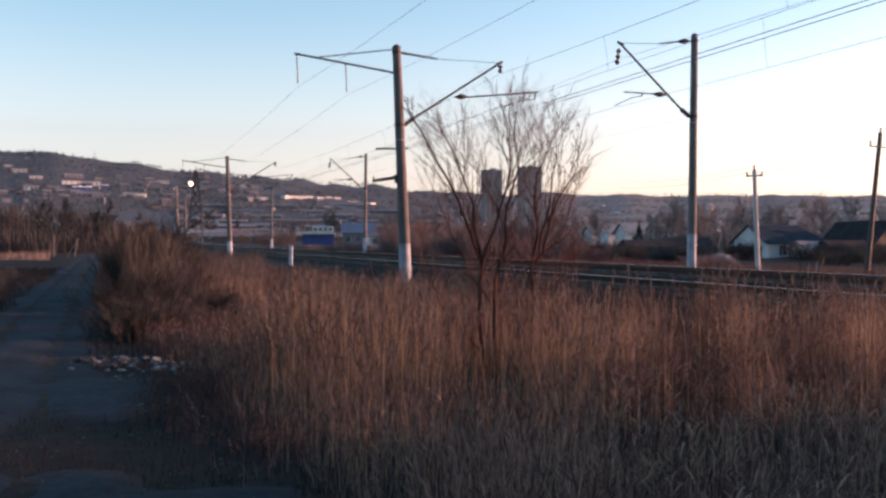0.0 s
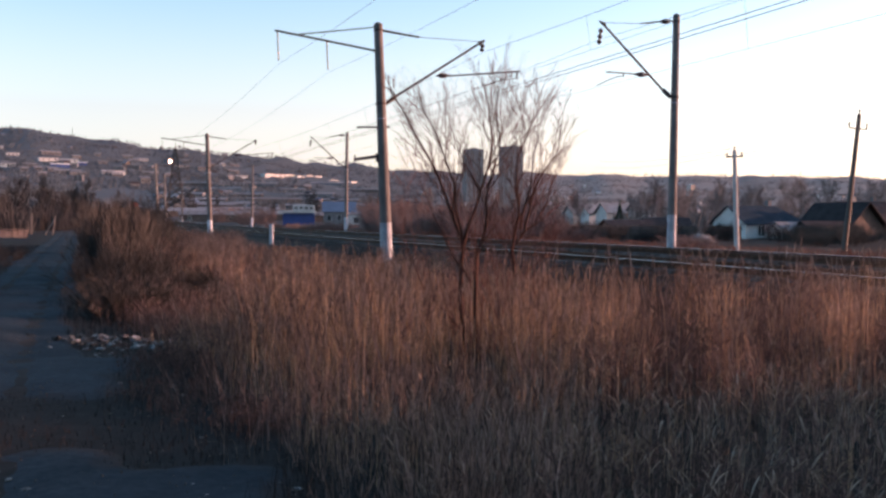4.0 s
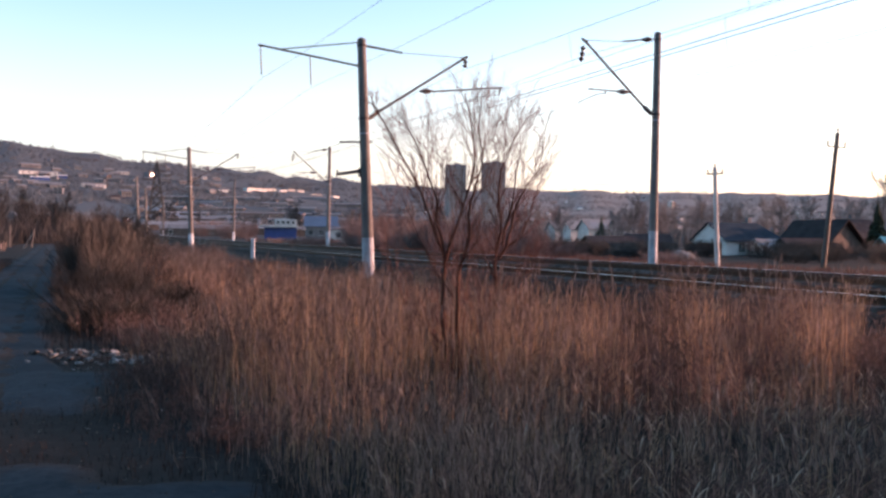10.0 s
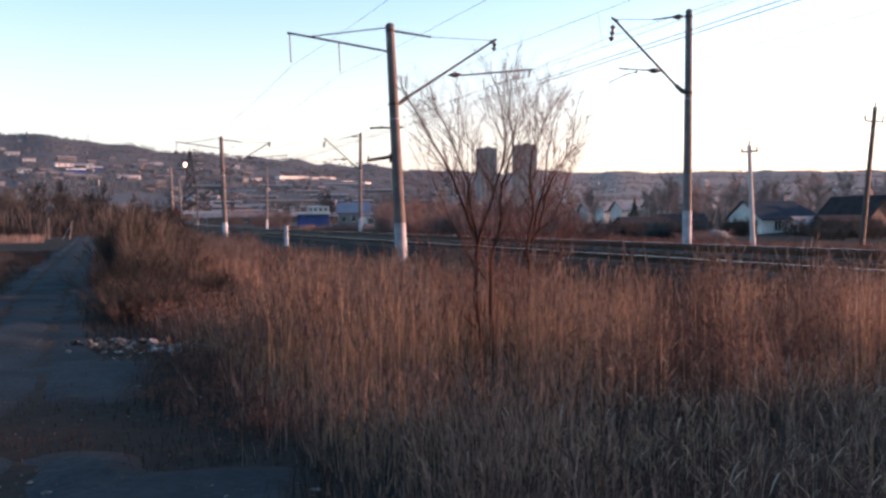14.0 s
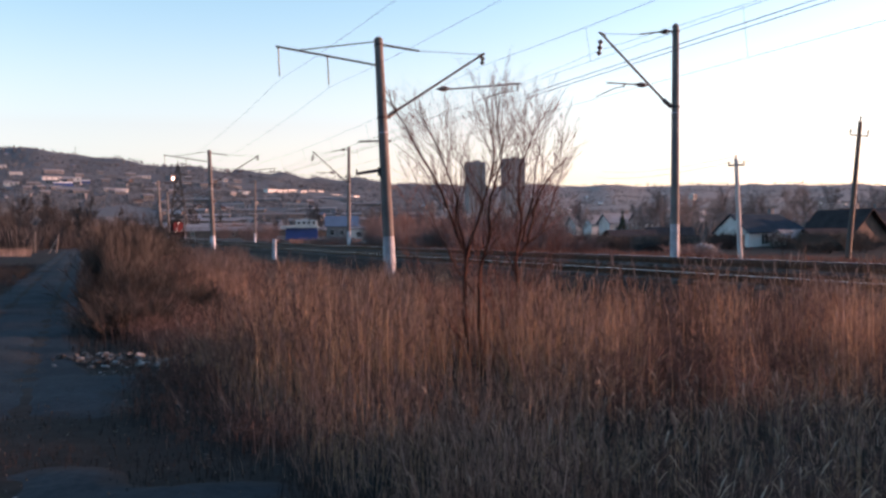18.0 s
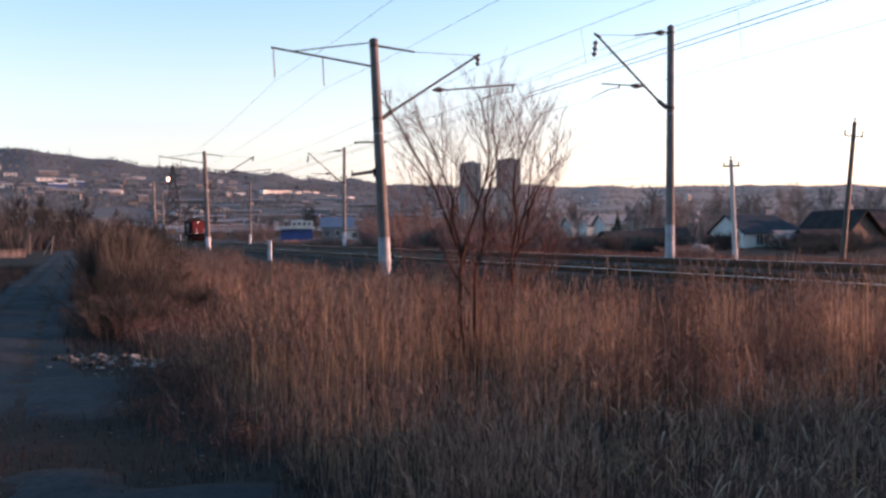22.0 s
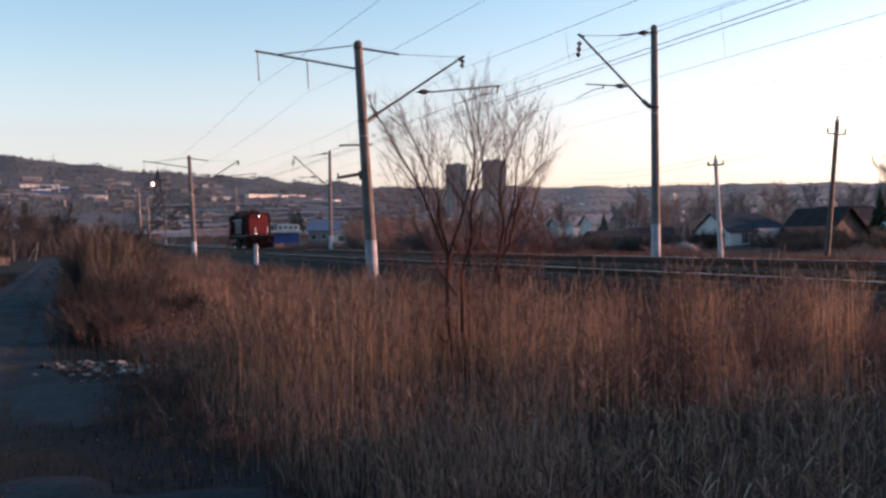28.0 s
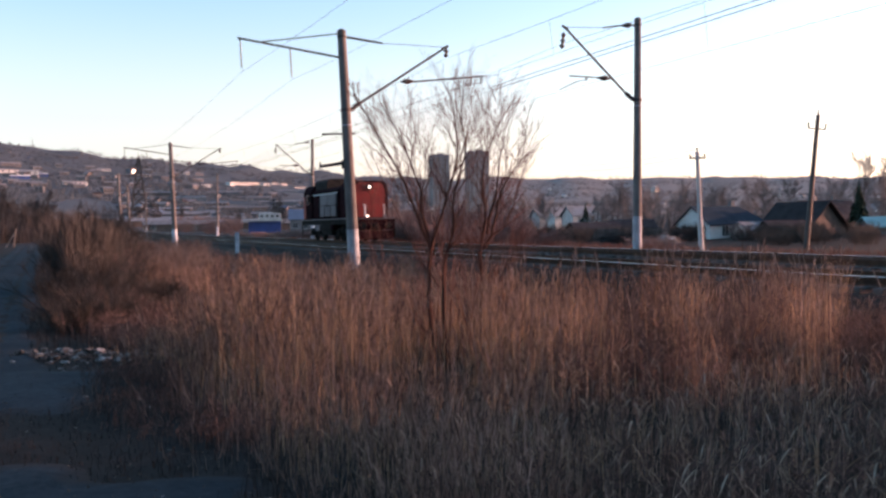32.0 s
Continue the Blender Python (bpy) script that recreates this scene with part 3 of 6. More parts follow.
def hang(points, sag, per=10):
    out = []
    for a, b in zip(points, points[1:]):
        a, b = Vector(a), Vector(b)
        for k in range(per):
            f = k / per
            p = a.lerp(b, f)
            p.z -= sag * 4 * f * (1 - f)
            out.append(p)
    return out + [Vector(points[-1])]


def wire_mesh(name, pts, r, parent=None):
    v, f = [], []
    tube_lists(pts, [r] * len(pts), 5, v, f)
    return raw(name, v, f, WIRE, parent)


def at(s, u, z):
    x, y = xy(s, u)
    return (x, y, z + climb(s))


def build_wires():
    for u, zm, zc, ss in ((4.23, 8.65, 7.3, [m[0] for m in MASTS_A] + [194, 246, 298]), (7.82, 8.85, 7.0, [m[0] for m in MASTS_B[:-1]] + [160, 202, 265, 317])):
        line = thing("catenary_line", *xy(0, u), 0, 0, "thin dark catenary wires with droppers over the track", "catenary wire", "overhead wires")
        inv = line.matrix_basis.inverted()
        mess = hang([at(s, u, zm) for s in ss], 0.4, 12)
        cont = hang([at(s, u + (0.3 if i % 2 else 0.15), zc) for i, s in enumerate(ss)], 0.0, 12)
        for nm, pts, r in (("messenger_wire", mess, 0.008), ("contact_wire", cont, 0.007)):
            w = wire_mesh(nm, pts, r, line)
            w.matrix_parent_inverse = inv
        for i in range(4):
            for k in (2, 4, 6, 8, 10):
                j = i * 12 + k
                d = wire_mesh("dropper", [mess[j], cont[j]], 0.005, line)
                d.matrix_parent_inverse = inv
    for du, z, sag, r in ((-4.43, 7.62, 0.52, 0.005), (-2.49, 7.4, 0.55, 0.005), (0.16, 5.48, 0.0, 0.0085), (0.18, 5.39, 0.0, 0.0085)):
        pts = hang([at(s, u + du, z) for s, u, _ in MASTS_A], sag)
        tagged(wire_mesh("feeder_wire", pts, r), "single dark sagging wire carried along the masts", "overhead wire", "overhead wires")
    pts = hang([at(s, u + 0.2, 6.75) for s, u in MASTS_B], 0.1)
    tagged(wire_mesh("feeder_wire", pts, 0.005), "single dark sagging wire carried along the masts", "overhead wire", "overhead wires")


build_masts()
build_wires()

# ------------------------------------------------------------------ plants


def limb(pts, p, d, length, r, level, deepest, rnd, up, spread, kids, wob=0.10):
    """Grow one limb and its branches into pts: a list per level of (points, radii)."""
    n = 5 if level == 0 else 4 if level == 1 else 3
    line, rad = [Vector(p)], [r]
    d = Vector(d).normalized()
    for i in range(n):
        d = (d + Vector((rnd.gauss(0, wob), rnd.gauss(0, wob), up * (0.5 + rnd.random() * 0.5)))).normalized()
        line.append(line[-1] + d * length / n)
        rad.append(r * (1 - 0.82 * (i + 1) / n))
    pts[min(level, 3)].append((line, rad))
    if level < deepest:
        for i in range(kids[level]):
            f = 0.22 + 0.76 * (i + rnd.random()) / kids[level]
            j = min(n - 1, int(f * n))
            q = line[j].lerp(line[j + 1], f * n - j)
            along = (line[j + 1] - line[j]).normalized()
            side = Vector((rnd.gauss(0, 1), rnd.gauss(0, 1), rnd.gauss(0, 0.5)))
            side = (side - along * side.dot(along)).normalized()
            limb(pts, q, along + side * spread * rnd.uniform(0.6, 1.3), length * rnd.uniform(0.38, 0.62) * (1.1 - 0.4 * f), r * (1 - 0.75 * f) * 0.55 + 0.001, level + 1, deepest, rnd, up, spread, kids, wob)


def grow_parts(ob, pts, bark, twig):
    for name, levels, sides, mat in (("trunk", (0,), 7, bark), ("limb", (1,), 5, bark), ("crown", (2, 3), 3, twig)):
        v, f = [], []
        for k in levels:
            for line, rad in pts[k]:
                tube_lists(line, [max(0.0007, q) for q in rad], sides, v, f)
        if v:
            raw(name, v, f, mat, ob)


def build_willow():
    rnd = random.Random(21)
    x0, y0 = 0.56, 10.5
    ob = thing("willow_shrub", x0, y0, 0.0, 0, "leafless many-stemmed willow shrub with reddish twigs among reeds", "shrub")
    pts = [[], [], [], []]
    # each stem: thickness at its foot, lean in depth, then knees (across, up)
    stems = [(0.030, 0.10, (0.0, -0.4), (-0.15, 0.70), (-0.12, 1.34), (-0.36, 1.98), (-0.55, 2.37), (-0.90, 2.99), (-0.97, 3.15)),
             (0.017, -0.25, (-0.12, 1.32), (-0.24, 2.01), (-0.45, 2.65), (-0.68, 2.98)),
             (0.020, 0.20, (-0.11, 1.34), (0.08, 1.93), (0.22, 2.40), (0.20, 2.88), (0.11, 3.2)),
             (0.012, 0.30, (0.08, 1.93), (-0.15, 2.37), (-0.49, 2.76)),
             (0.026, -0.10, (0.02, -0.4), (0.01, 1.14), (0.14, 1.50), (0.16, 1.97), (0.28, 2.40), (0.25, 2.84), (0.31, 3.25)),
             (0.027, 0.05, (0.44, -0.4), (0.45, 1.09), (0.51, 1.65), (0.48, 2.13), (0.56, 2.48), (0.80, 2.95)),
             (0.018, -0.20, (0.49, 1.33), (0.59, 1.57), (0.72, 2.04), (0.90, 2.36), (1.02, 2.95)),
             (0.015, 0.30, (0.55, 1.45), (0.77, 1.60), (0.90, 1.96), (1.10, 2.62)),
             (0.014, -0.30, (0.53, 1.50), (0.64, 2.05), (0.70, 2.50), (0.66, 3.05)),
             (0.012, 0.15, (-0.02, 0.9), (-0.28, 1.30), (-0.50, 1.78), (-0.72, 2.3)),
             (0.011, -0.15, (0.44, 0.7), (0.62, 1.02), (0.86, 1.28), (1.02, 1.7)),
             (0.010, 0.4, (-0.1, 0.3), (-0.62, 0.9), (-0.76, 1.35), (-0.8, 2.15))]
    for r, depth, *knees in stems:
        n = len(knees)
        line = [Vector((x, depth * i / (n - 1), z)) for i, (x, z) in enumerate(knees)]
        fine = []
        for a, b in zip(line, line[1:]):
            for k in range(3):
                q = a.lerp(b, k / 3)
                fine.append(q + Vector((rnd.gauss(0, 0.012), rnd.gauss(0, 0.012), 0)) if fine else q)
        fine.append(line[-1])
        m = len(fine) - 1
        rad = [max(0.0022, 1.05 * r * (1 - 0.9 * (i / m) ** 0.8)) for i in range(m + 1)]
        pts[0].append((fine, rad))
        run = sum((b - a).length for a, b in zip(fine, fine[1:]))
        count = int(run * 13)
        for i in range(count):
            f = m * (0.12 + 0.86 * (i + rnd.random()) / count)
            j = min(m - 1, int(f))
            q = fine[j].lerp(fine[j + 1], f - j)
            if q.z < 0.95:
                continue
            along = (fine[j + 1] - fine[j]).normalized()
            side = Vector((rnd.gauss(0, 1), rnd.gauss(0, 1), 0.15)).normalized()
            low = 1 - ramp01(q.z, 1.3, 2.3)
            limb(pts, q, along + side * rnd.uniform(0.35, 0.95 - 0.2 * low) - Vector((0.35 * ramp01(q.x, 0.5, 0.9), 0, 0)), rnd.uniform(0.35, 1.0) * (1 - 0.3 * low) * (1 - 0.55 * ramp01(q.z, 2.3, 3.1)) * (1 - 0.5 * ramp01(abs(q.x - 0.1), 0.4, 0.85)), rad[j] * 0.26 + 0.0009, 1, 3, rnd, 0.05, 0.45, (0, 6, 3), 0.04)
    # young shoots from the stool
    for _ in range(36):
        x = rnd.choice((-0.15, 0.0, 0.2, 0.45)) + rnd.gauss(0, 0.2)
        limb(pts, (x, rnd.gauss(0, 0.12), 0.0), (0.35 * (x - 0.18) + rnd.gauss(0, 0.13), rnd.gauss(0, 0.12), 1), rnd.uniform(1.0, 2.1), 0.006, 2, 3, rnd, 0.04, 0.4, (0, 0, 5), 0.05)
    grow_parts(ob, pts, BARK, TWIG)

build_willow()


def blades(name, spots, material, label, category, seg=4, feather=False, heads=False):
    """Stalks as bent tapering ribbons. spots: x, y, z, height, width, lean direction, lean, plume size."""
    verts, faces = [], []
    hv, hf = [], []
    for x, y, z, h, w, a, lean, plume in spots:
        ca, sa = math.cos(a), math.sin(a)
        t = a + 1.2 + 2.2 * ((x * 7.3 + y * 3.1) % 1)
        wx, wy = math.cos(t) * w / 2, math.sin(t) * w / 2
        base = len(verts)
        for i in range(seg + 1):
            f = i / seg
            o = lean * h * (f * f if lean < 0.4 else f ** 4)
            k = 1 - 0.8 * f
            zz = z + h * f * (1 - 0.25 * lean * f) - (0.0 if lean < 0.4 else 0.3 * h * f ** 6)
            verts.append((x + ca * o - wx * k, y + sa * o - wy * k, zz))
            verts.append((x + ca * o + wx * k, y + sa * o + wy * k, zz))
        for i in range(seg):
            b = base + 2 * i
            faces.append((b, b + 1, b + 3, b + 2))
        if plume:
            tip = (x + ca * lean * h, y + sa * lean * h, z + h * (1 - 0.25 * lean) - (0.0 if lean < 0.4 else 0.3 * h))
            dx, dy = ca * (0.25 + lean), sa * (0.25 + lean)
            b = len(hv)
            if heads:
                r = plume * 0.036
                for f, rr in ((0, 0.15), (0.35, 1.0), (0.7, 0.7), (1.0, 0.08)):
                    cx, cy, cz = tip[0] + dx * plume * f, tip[1] + dy * plume * f, tip[2] + plume * f * (1 - 0.45 * f * f)
                    for q in (0, 2.1, 4.2):
                        hv.append((cx + math.cos(q + a) * r * rr, cy + math.sin(q + a) * r * rr, cz))
                for i in range(3):
                    for q in range(3):
                        q2 = (q + 1) % 3
                        hf.append((b + i * 3 + q, b + i * 3 + q2, b + i * 3 + 3 + q2, b + i * 3 + 3 + q))
            else:
                # a loose panicle of fine slivers, bent to one side
                for i in range(6):
                    f = i / 6
                    cx, cy, cz = tip[0] + dx * plume * f * 0.8, tip[1] + dy * plume * f * 0.8, tip[2] - 0.3 * plume + plume * f
                    q, g, b = a + 0.9 * math.sin(i * 2.4 + x * 9), plume * (0.75 - 0.4 * f), len(hv)
                    hv += [(cx - 0.004, cy, cz), (cx + 0.004, cy, cz), (cx + math.cos(q) * g * 0.3, cy + math.sin(q) * g * 0.3, cz + g)]
                    hf.append((b, b + 1, b + 2))
        if feather and (x * 13.7 + y * 9.1) % 1 < 0.6:
            for i in range(7):
                f = 0.55 + 0.065 * i
                o = lean * h * (f * f if lean < 0.4 else f ** 4)
                px, py, pz = x + ca * o, y + sa * o, z + h * f * (1 - 0.25 * lean * f) - (0.0 if lean < 0.4 else 0.3 * h * f ** 6)
                q = a + i * 2.4
                g = h * 0.16 * (1.25 - f)* (1 + (x * 3.3 + i) % 1)
                b = len(verts)
                verts += [(px, py, pz - 0.006), (px, py, pz + 0.006), (px + math.cos(q) * g, py + math.sin(q) * g, pz + g * 0.9)]
                faces.append((b, b + 1, b + 2))
    ob = raw(name, verts, faces, material)
    tagged(ob, label, category, kind="stuff")
    if hv:
        hd = raw("seed_heads", hv, hf, SEED if heads else PALE_REED, ob)
        tagged(hd, kind="stuff")
    return ob


def reed_edge(y):
    """The reed field's left edge against the road."""
    near = -0.6 - 0.42 * max(0.0, y - 5.5)
    return max(near, -0.27 * y - 0.2) + 0.3 * noise.noise((y * 0.9, 0, 4))


def build_reeds():
    rnd = random.Random(5)
    warm, pale, low, weeds = [], [], [], []

    def open_spot(x, y):
        s, u = su(x, y)
        if 6.9 < y < 10.5 and abs(x / y - 0.045) < 0.045 and rnd.random() < 0.72:
            return False
        return u <= 1.3 + 0.6 * noise.noise((s * 0.5, 0, 0)) and x >= reed_edge(y) and abs(x - road_mid(y)) >= road_half(y)

    def stature(x, y, clump):
        edge = ramp01(x - reed_edge(y), 0, 1.2)
        band = ramp01(y + 0.6 * clump, 7.2, 8.8) * (1 - 0.35 * ramp01(y, 12, 17)) + 0.7 * ramp01(-x, 1.3, 2.2) * ramp01(y, 7.5, 9) + 0.45 * ramp01(y, 19, 26) * ramp01(-x, 3.0, 5.5)
        return (0.48 + 0.46 * min(1.0, band)) * (1 - 0.28 * ramp01(y, 11, 13.5) * ramp01(x / y, -0.02, 0.12)) * (0.45 + 0.55 * edge) * (1 + 0.6 * clump) * (1 - 0.30 * ramp01(y, 15, 20)) * (1 - 0.22 * ramp01(x / y, 0.13, 0.24) * (1 - ramp01(y, 10.5, 12)))

    def kind_of(x, y):
        """0 warm reed, 1 pale grass, 2 dark weed, in drifts."""
        # weed thickens to both sides, partly to put the shade there into colour
        dull = 0.03 + 0.85 * ramp01(x / y, 0.10, 0.28) + 0.32 * noise.noise((x * 0.9, y * 0.7, 31)) + 0.25 * ramp01(6.5 - y, 0, 3) + 0.7 * ramp01(-x / y, 0.13, 0.23) * ramp01(y, 9, 12) + 0.4 * ramp01(y, 14, 20)
        if rnd.random() < dull:
            return 2
        hue = 0.9 * noise.noise((x * 0.35, y * 0.3, 7)) + 1.1 * ramp01(y, 7.5, 10) - 0.5 - 0.2 * ramp01(x / y, 0.12, 0.35)
        return 0 if hue + rnd.gauss(0, 0.25) > 0 else 1

    # tussocks whose stalks fan out from one root
    for _ in range(8200):
        d = 2.4 + 40 * rnd.random() ** 1.7
        cx, cy = rnd.uniform(-0.62 * d - 1, 0.62 * d + 1), d
        if not open_spot(cx, cy):
            continue
        clump = noise.noise((cx * 0.55, cy * 0.55, 2)) + 0.6 * noise.noise((cx * 1.7, cy * 1.7, 9))
        if clump < -0.1 and rnd.random() < 0.85:
            continue
        if cy < 8.5 and rnd.random() < 0.45:
            continue
        kind = kind_of(cx, cy)
        tall = stature(cx, cy, clump) * rnd.uniform(0.62, 1.22)
        wide = rnd.uniform(0.05, 0.17) * (1 + 0.02 * d)
        tilt, tilt_dir = abs(rnd.gauss(0, 0.10)), rnd.uniform(0, 6.28)
        for _ in range(int(rnd.uniform(6, 25) * (1.25 if kind == 0 else 1.0))):
            ox, oy = rnd.gauss(0, wide), rnd.gauss(0, wide)
            out = math.atan2(oy, ox) + rnd.gauss(0, 0.5)
            lean = 0.05 + 0.7 * math.hypot(ox, oy) / max(0.3, tall) * rnd.random() + abs(rnd.gauss(0, 0.07)) + tilt * rnd.random()
            if tilt > 0.12:
                out = tilt_dir + rnd.gauss(0, 0.4)
            if rnd.random() < 0.04:
                lean += rnd.uniform(0.35, 0.8)
            if cy < 8.5 and lean < 0.35:
                lean *= 0.5
            h = tall * rnd.uniform(0.55, 1.06) * (0.72 if kind == 2 else 1)
            x, y = cx + ox, cy + oy
            plume = rnd.uniform(0.1, 0.24) if rnd.random() < (0.4 if kind < 2 else 0) else 0
            row = (x, y, height(x, y) - 0.02, h, rnd.uniform(0.0018, 0.0050) * (0.75 + d * 0.06) * (1.7 if rnd.random() < 0.10 else 1.0), out, min(lean, 0.95), plume)
            (warm, pale, weeds)[kind].append(row)
    # dark weedy fringe between the reeds and the road
    for _ in range(130):
        cy = rnd.uniform(6.8, 11.0)
        cx = reed_edge(cy) - 0.8 * rnd.random() ** 1.6
        if abs(cx - road_mid(cy)) < road_half(cy):
            continue
        tall = rnd.uniform(0.10, 0.24) * (1.2 - 0.4 * (reed_edge(cy) - cx))
        for _ in range(rnd.randint(8, 24)):
            x, y = cx + rnd.gauss(0, 0.10), cy + rnd.gauss(0, 0.12)
            weeds.append((x, y, height(x, y) - 0.02, tall * rnd.uniform(0.5, 1.1), rnd.uniform(0.003, 0.006) * (0.8 + cy * 0.05), rnd.uniform(0, 6.28), rnd.uniform(0.05, 0.45), 0))
    # single stalks between the tussocks
    for _ in range(24000):
        d = 2.4 + 40 * rnd.random() ** 1.8
        x, y = rnd.uniform(-0.62 * d - 1, 0.62 * d + 1), d
        if not open_spot(x, y):
            continue
        clump = noise.noise((x * 0.55, y * 0.55, 2)) + 0.6 * noise.noise((x * 1.7, y * 1.7, 9))
        h = stature(x, y, clump) * rnd.uniform(0.4, 1.15) * (1.4 if rnd.random() < 0.10 else 1)
        row = (x, y, height(x, y) - 0.02, h, rnd.uniform(0.003, 0.007) * (0.8 + d * 0.05), rnd.uniform(0, 6.28), abs(rnd.gauss(0, 0.16)) + (0.5 if rnd.random() < 0.12 else 0), rnd.uniform(0.05, 0.13) if rnd.random() < 0.12 else 0)
        (warm, pale, weeds)[kind_of(x, y)].append(row)
    # taller feathery tufts standing over the field
    for _ in range(64):
        cy = rnd.uniform(8.6, 15.0)
        cx = rnd.uniform(-0.16, 0.5) * cy
        if cy < 10.5 and abs(cx / cy - 0.045) < 0.05:
            continue
        lift = rnd.uniform(0.9, 1.3) + 0.22 * ramp01(cy, 11, 15)
        dark = rnd.random() < 0.1 + 0.25 * ramp01(cx / cy, 0.12, 0.3)
        for _ in range(60):
            x, y = cx + rnd.gauss(0, 0.13), cy + rnd.gauss(0, 0.15)
            row = (x, y, height(x, y) - 0.02, lift * rnd.uniform(0.6, 1.05), rnd.uniform(0.004, 0.009), rnd.uniform(0, 6.28), abs(rnd.gauss(0.06, 0.1)), rnd.uniform(0.10, 0.2) if rnd.random() < 0.3 and not dark else 0)
            (weeds if dark else warm if rnd.random() < 0.7 else pale).append(row)
    # bright straw stalks standing singly and in small sheaves through the field
    straw = []
    for _ in range(900):
        cy = 5.2 + 8 * rnd.random() ** 1.3
        cx = rnd.uniform(reed_edge(cy) + 0.2, 0.5 * cy)
        if not open_spot(cx, cy) or rnd.random() < 0.65 * ramp01(cx / cy, 0.12, 0.25):
            continue
        clump = noise.noise((cx * 0.55, cy * 0.55, 2)) + 0.6 * noise.noise((cx * 1.7, cy * 1.7, 9))
        for _ in range(rnd.randint(1, 5)):
            x, y = cx + rnd.gauss(0, 0.06), cy + rnd.gauss(0, 0.06)
            straw.append((x, y, height(x, y) - 0.02, stature(x, y, clump) * rnd.uniform(0.7, 1.15), rnd.uniform(0.005, 0.010) * (0.6 + 0.05 * cy), rnd.uniform(0, 6.28), abs(rnd.gauss(0, 0.09)), rnd.uniform(0.08, 0.2) if rnd.random() < 0.4 else 0))
    blades("straw_stalks", straw, STRAW, "single bright straw stalks standing among the reeds", "dry stalks")
    # fine dull grass grown through the thicket
    for _ in range(5200):
        y = rnd.uniform(13.5, 31)
        x = (-0.275 + rnd.gauss(0, 0.028)) * y
        if abs(x - road_mid(y)) < road_half(y) + 0.3:
            continue
        deep = y < 21
        row = (x, y, height(x, y) - 0.02, rnd.uniform(0.25, 0.6 if deep else 1.0) * (1 + 0.5 * noise.noise((x * 0.6, y * 0.6, 50))), rnd.uniform(0.006, 0.012), rnd.uniform(0, 6.28), abs(rnd.gauss(0, 0.15)), rnd.uniform(0.15, 0.3) if rnd.random() < 0.3 and not deep else 0)
        (weeds if deep or rnd.random() < 0.4 else pale).append(row)
    # pale broken stalks hooked over in the foreground
    hooked = []
    for _ in range(1500):
        y = 3.4 + 5.2 * rnd.random() ** 0.9
        x = rnd.uniform(reed_edge(y) + 0.5, 0.62 * y + 0.6)
        if rnd.random() > 0.25 + 0.75 * ramp01(x / y, -0.1, 0.15):
            continue
        hooked.append((x, y, height(x, y) - 0.02, rnd.uniform(0.4, 0.85), rnd.uniform(0.002, 0.005), rnd.uniform(0, 6.28), rnd.uniform(0.4, 0.6), rnd.uniform(0.07, 0.16) if rnd.random() < 0.7 else 0))
    blades("bent_stalks", hooked, SEED, "pale broken stalks hooked over among the grass", "dry stalks", seg=7, heads=True)
    # lit stand of grass behind the thicket
    for _ in range(7000):
        y = rnd.uniform(21, 36)
        x = rnd.uniform(-0.285, -0.195) * y
        row = (x, y, height(x, y) - 0.02, rnd.uniform(0.5, 1.15), rnd.uniform(0.006, 0.014), rnd.uniform(0, 6.28), abs(rnd.gauss(0, 0.2)), rnd.uniform(0.15, 0.3) if rnd.random() < 0.4 else 0)
        (warm if rnd.random() < 0.45 else pale).append(row)
    # sunlit pale field beyond the road
    for _ in range(9000):
        y = rnd.uniform(76, 112)
        x = rnd.uniform(-0.64, -0.425) * y
        pale.append((x, y, height(x, y) - 0.02, rnd.uniform(0.3, 0.8), rnd.uniform(0.02, 0.04), rnd.uniform(0, 6.28), rnd.uniform(0, 0.5), 0))
    blades("reed_bed", warm, REED, "tall dry orange-brown reeds lit by low sun", "reeds")
    blades("pale_grass", pale, PALE_REED, "pale straw-coloured dry grass with nodding seed heads", "dry grass")
    blades("dead_weeds", weeds, WEED, "dark brown dead weeds between the reeds", "dead weeds", feather=True)
    verge = []
    for _ in range(30000):
        s, u = rnd.uniform(-28, 75), 11.1 + 22 * rnd.random() ** 1.5
        x, y = xy(s, u)
        if y > 12 and abs(x / y) < 0.62:
            verge.append((x, y, height(x, y) - 0.02, rnd.uniform(0.12, 0.42) * (1 + 0.6 * noise.noise((x * 0.2, y * 0.2, 8))), rnd.uniform(0.015, 0.035), rnd.uniform(0, 6.28), rnd.uniform(0, 0.6), 0))
    blades("verge_grass", verge, VERGE, "reddish-brown withered grass on the verge beyond the tracks", "dry grass", seg=2)
    for _ in range(110000):
        d = 2.6 + 50 * rnd.random() ** 1.6
        x = rnd.uniform(-0.62 * d - 1, 0.62 * d)
        s, u = su(x, d)
        if u > 1.2 or road_wear(x, d) > rnd.uniform(0.25, 0.75):
            continue
        if abs(x + 3.9) < 1.3 and 11.2 < d < 13.4 and rnd.random() < 0.85:
            continue
        low.append((x, d, height(x, d) - 0.02, rnd.uniform(0.08, 0.36) * (1 + 0.8 * noise.noise((x, d, 3))) * (0.35 if x < -0.9 and d < 12 else 1), rnd.uniform(0.004, 0.009) * (0.8 + d * 0.05), rnd.uniform(0, 6.28), rnd.uniform(0.1, 0.9), 0))
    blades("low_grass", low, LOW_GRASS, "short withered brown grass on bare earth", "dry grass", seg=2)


build_reeds()


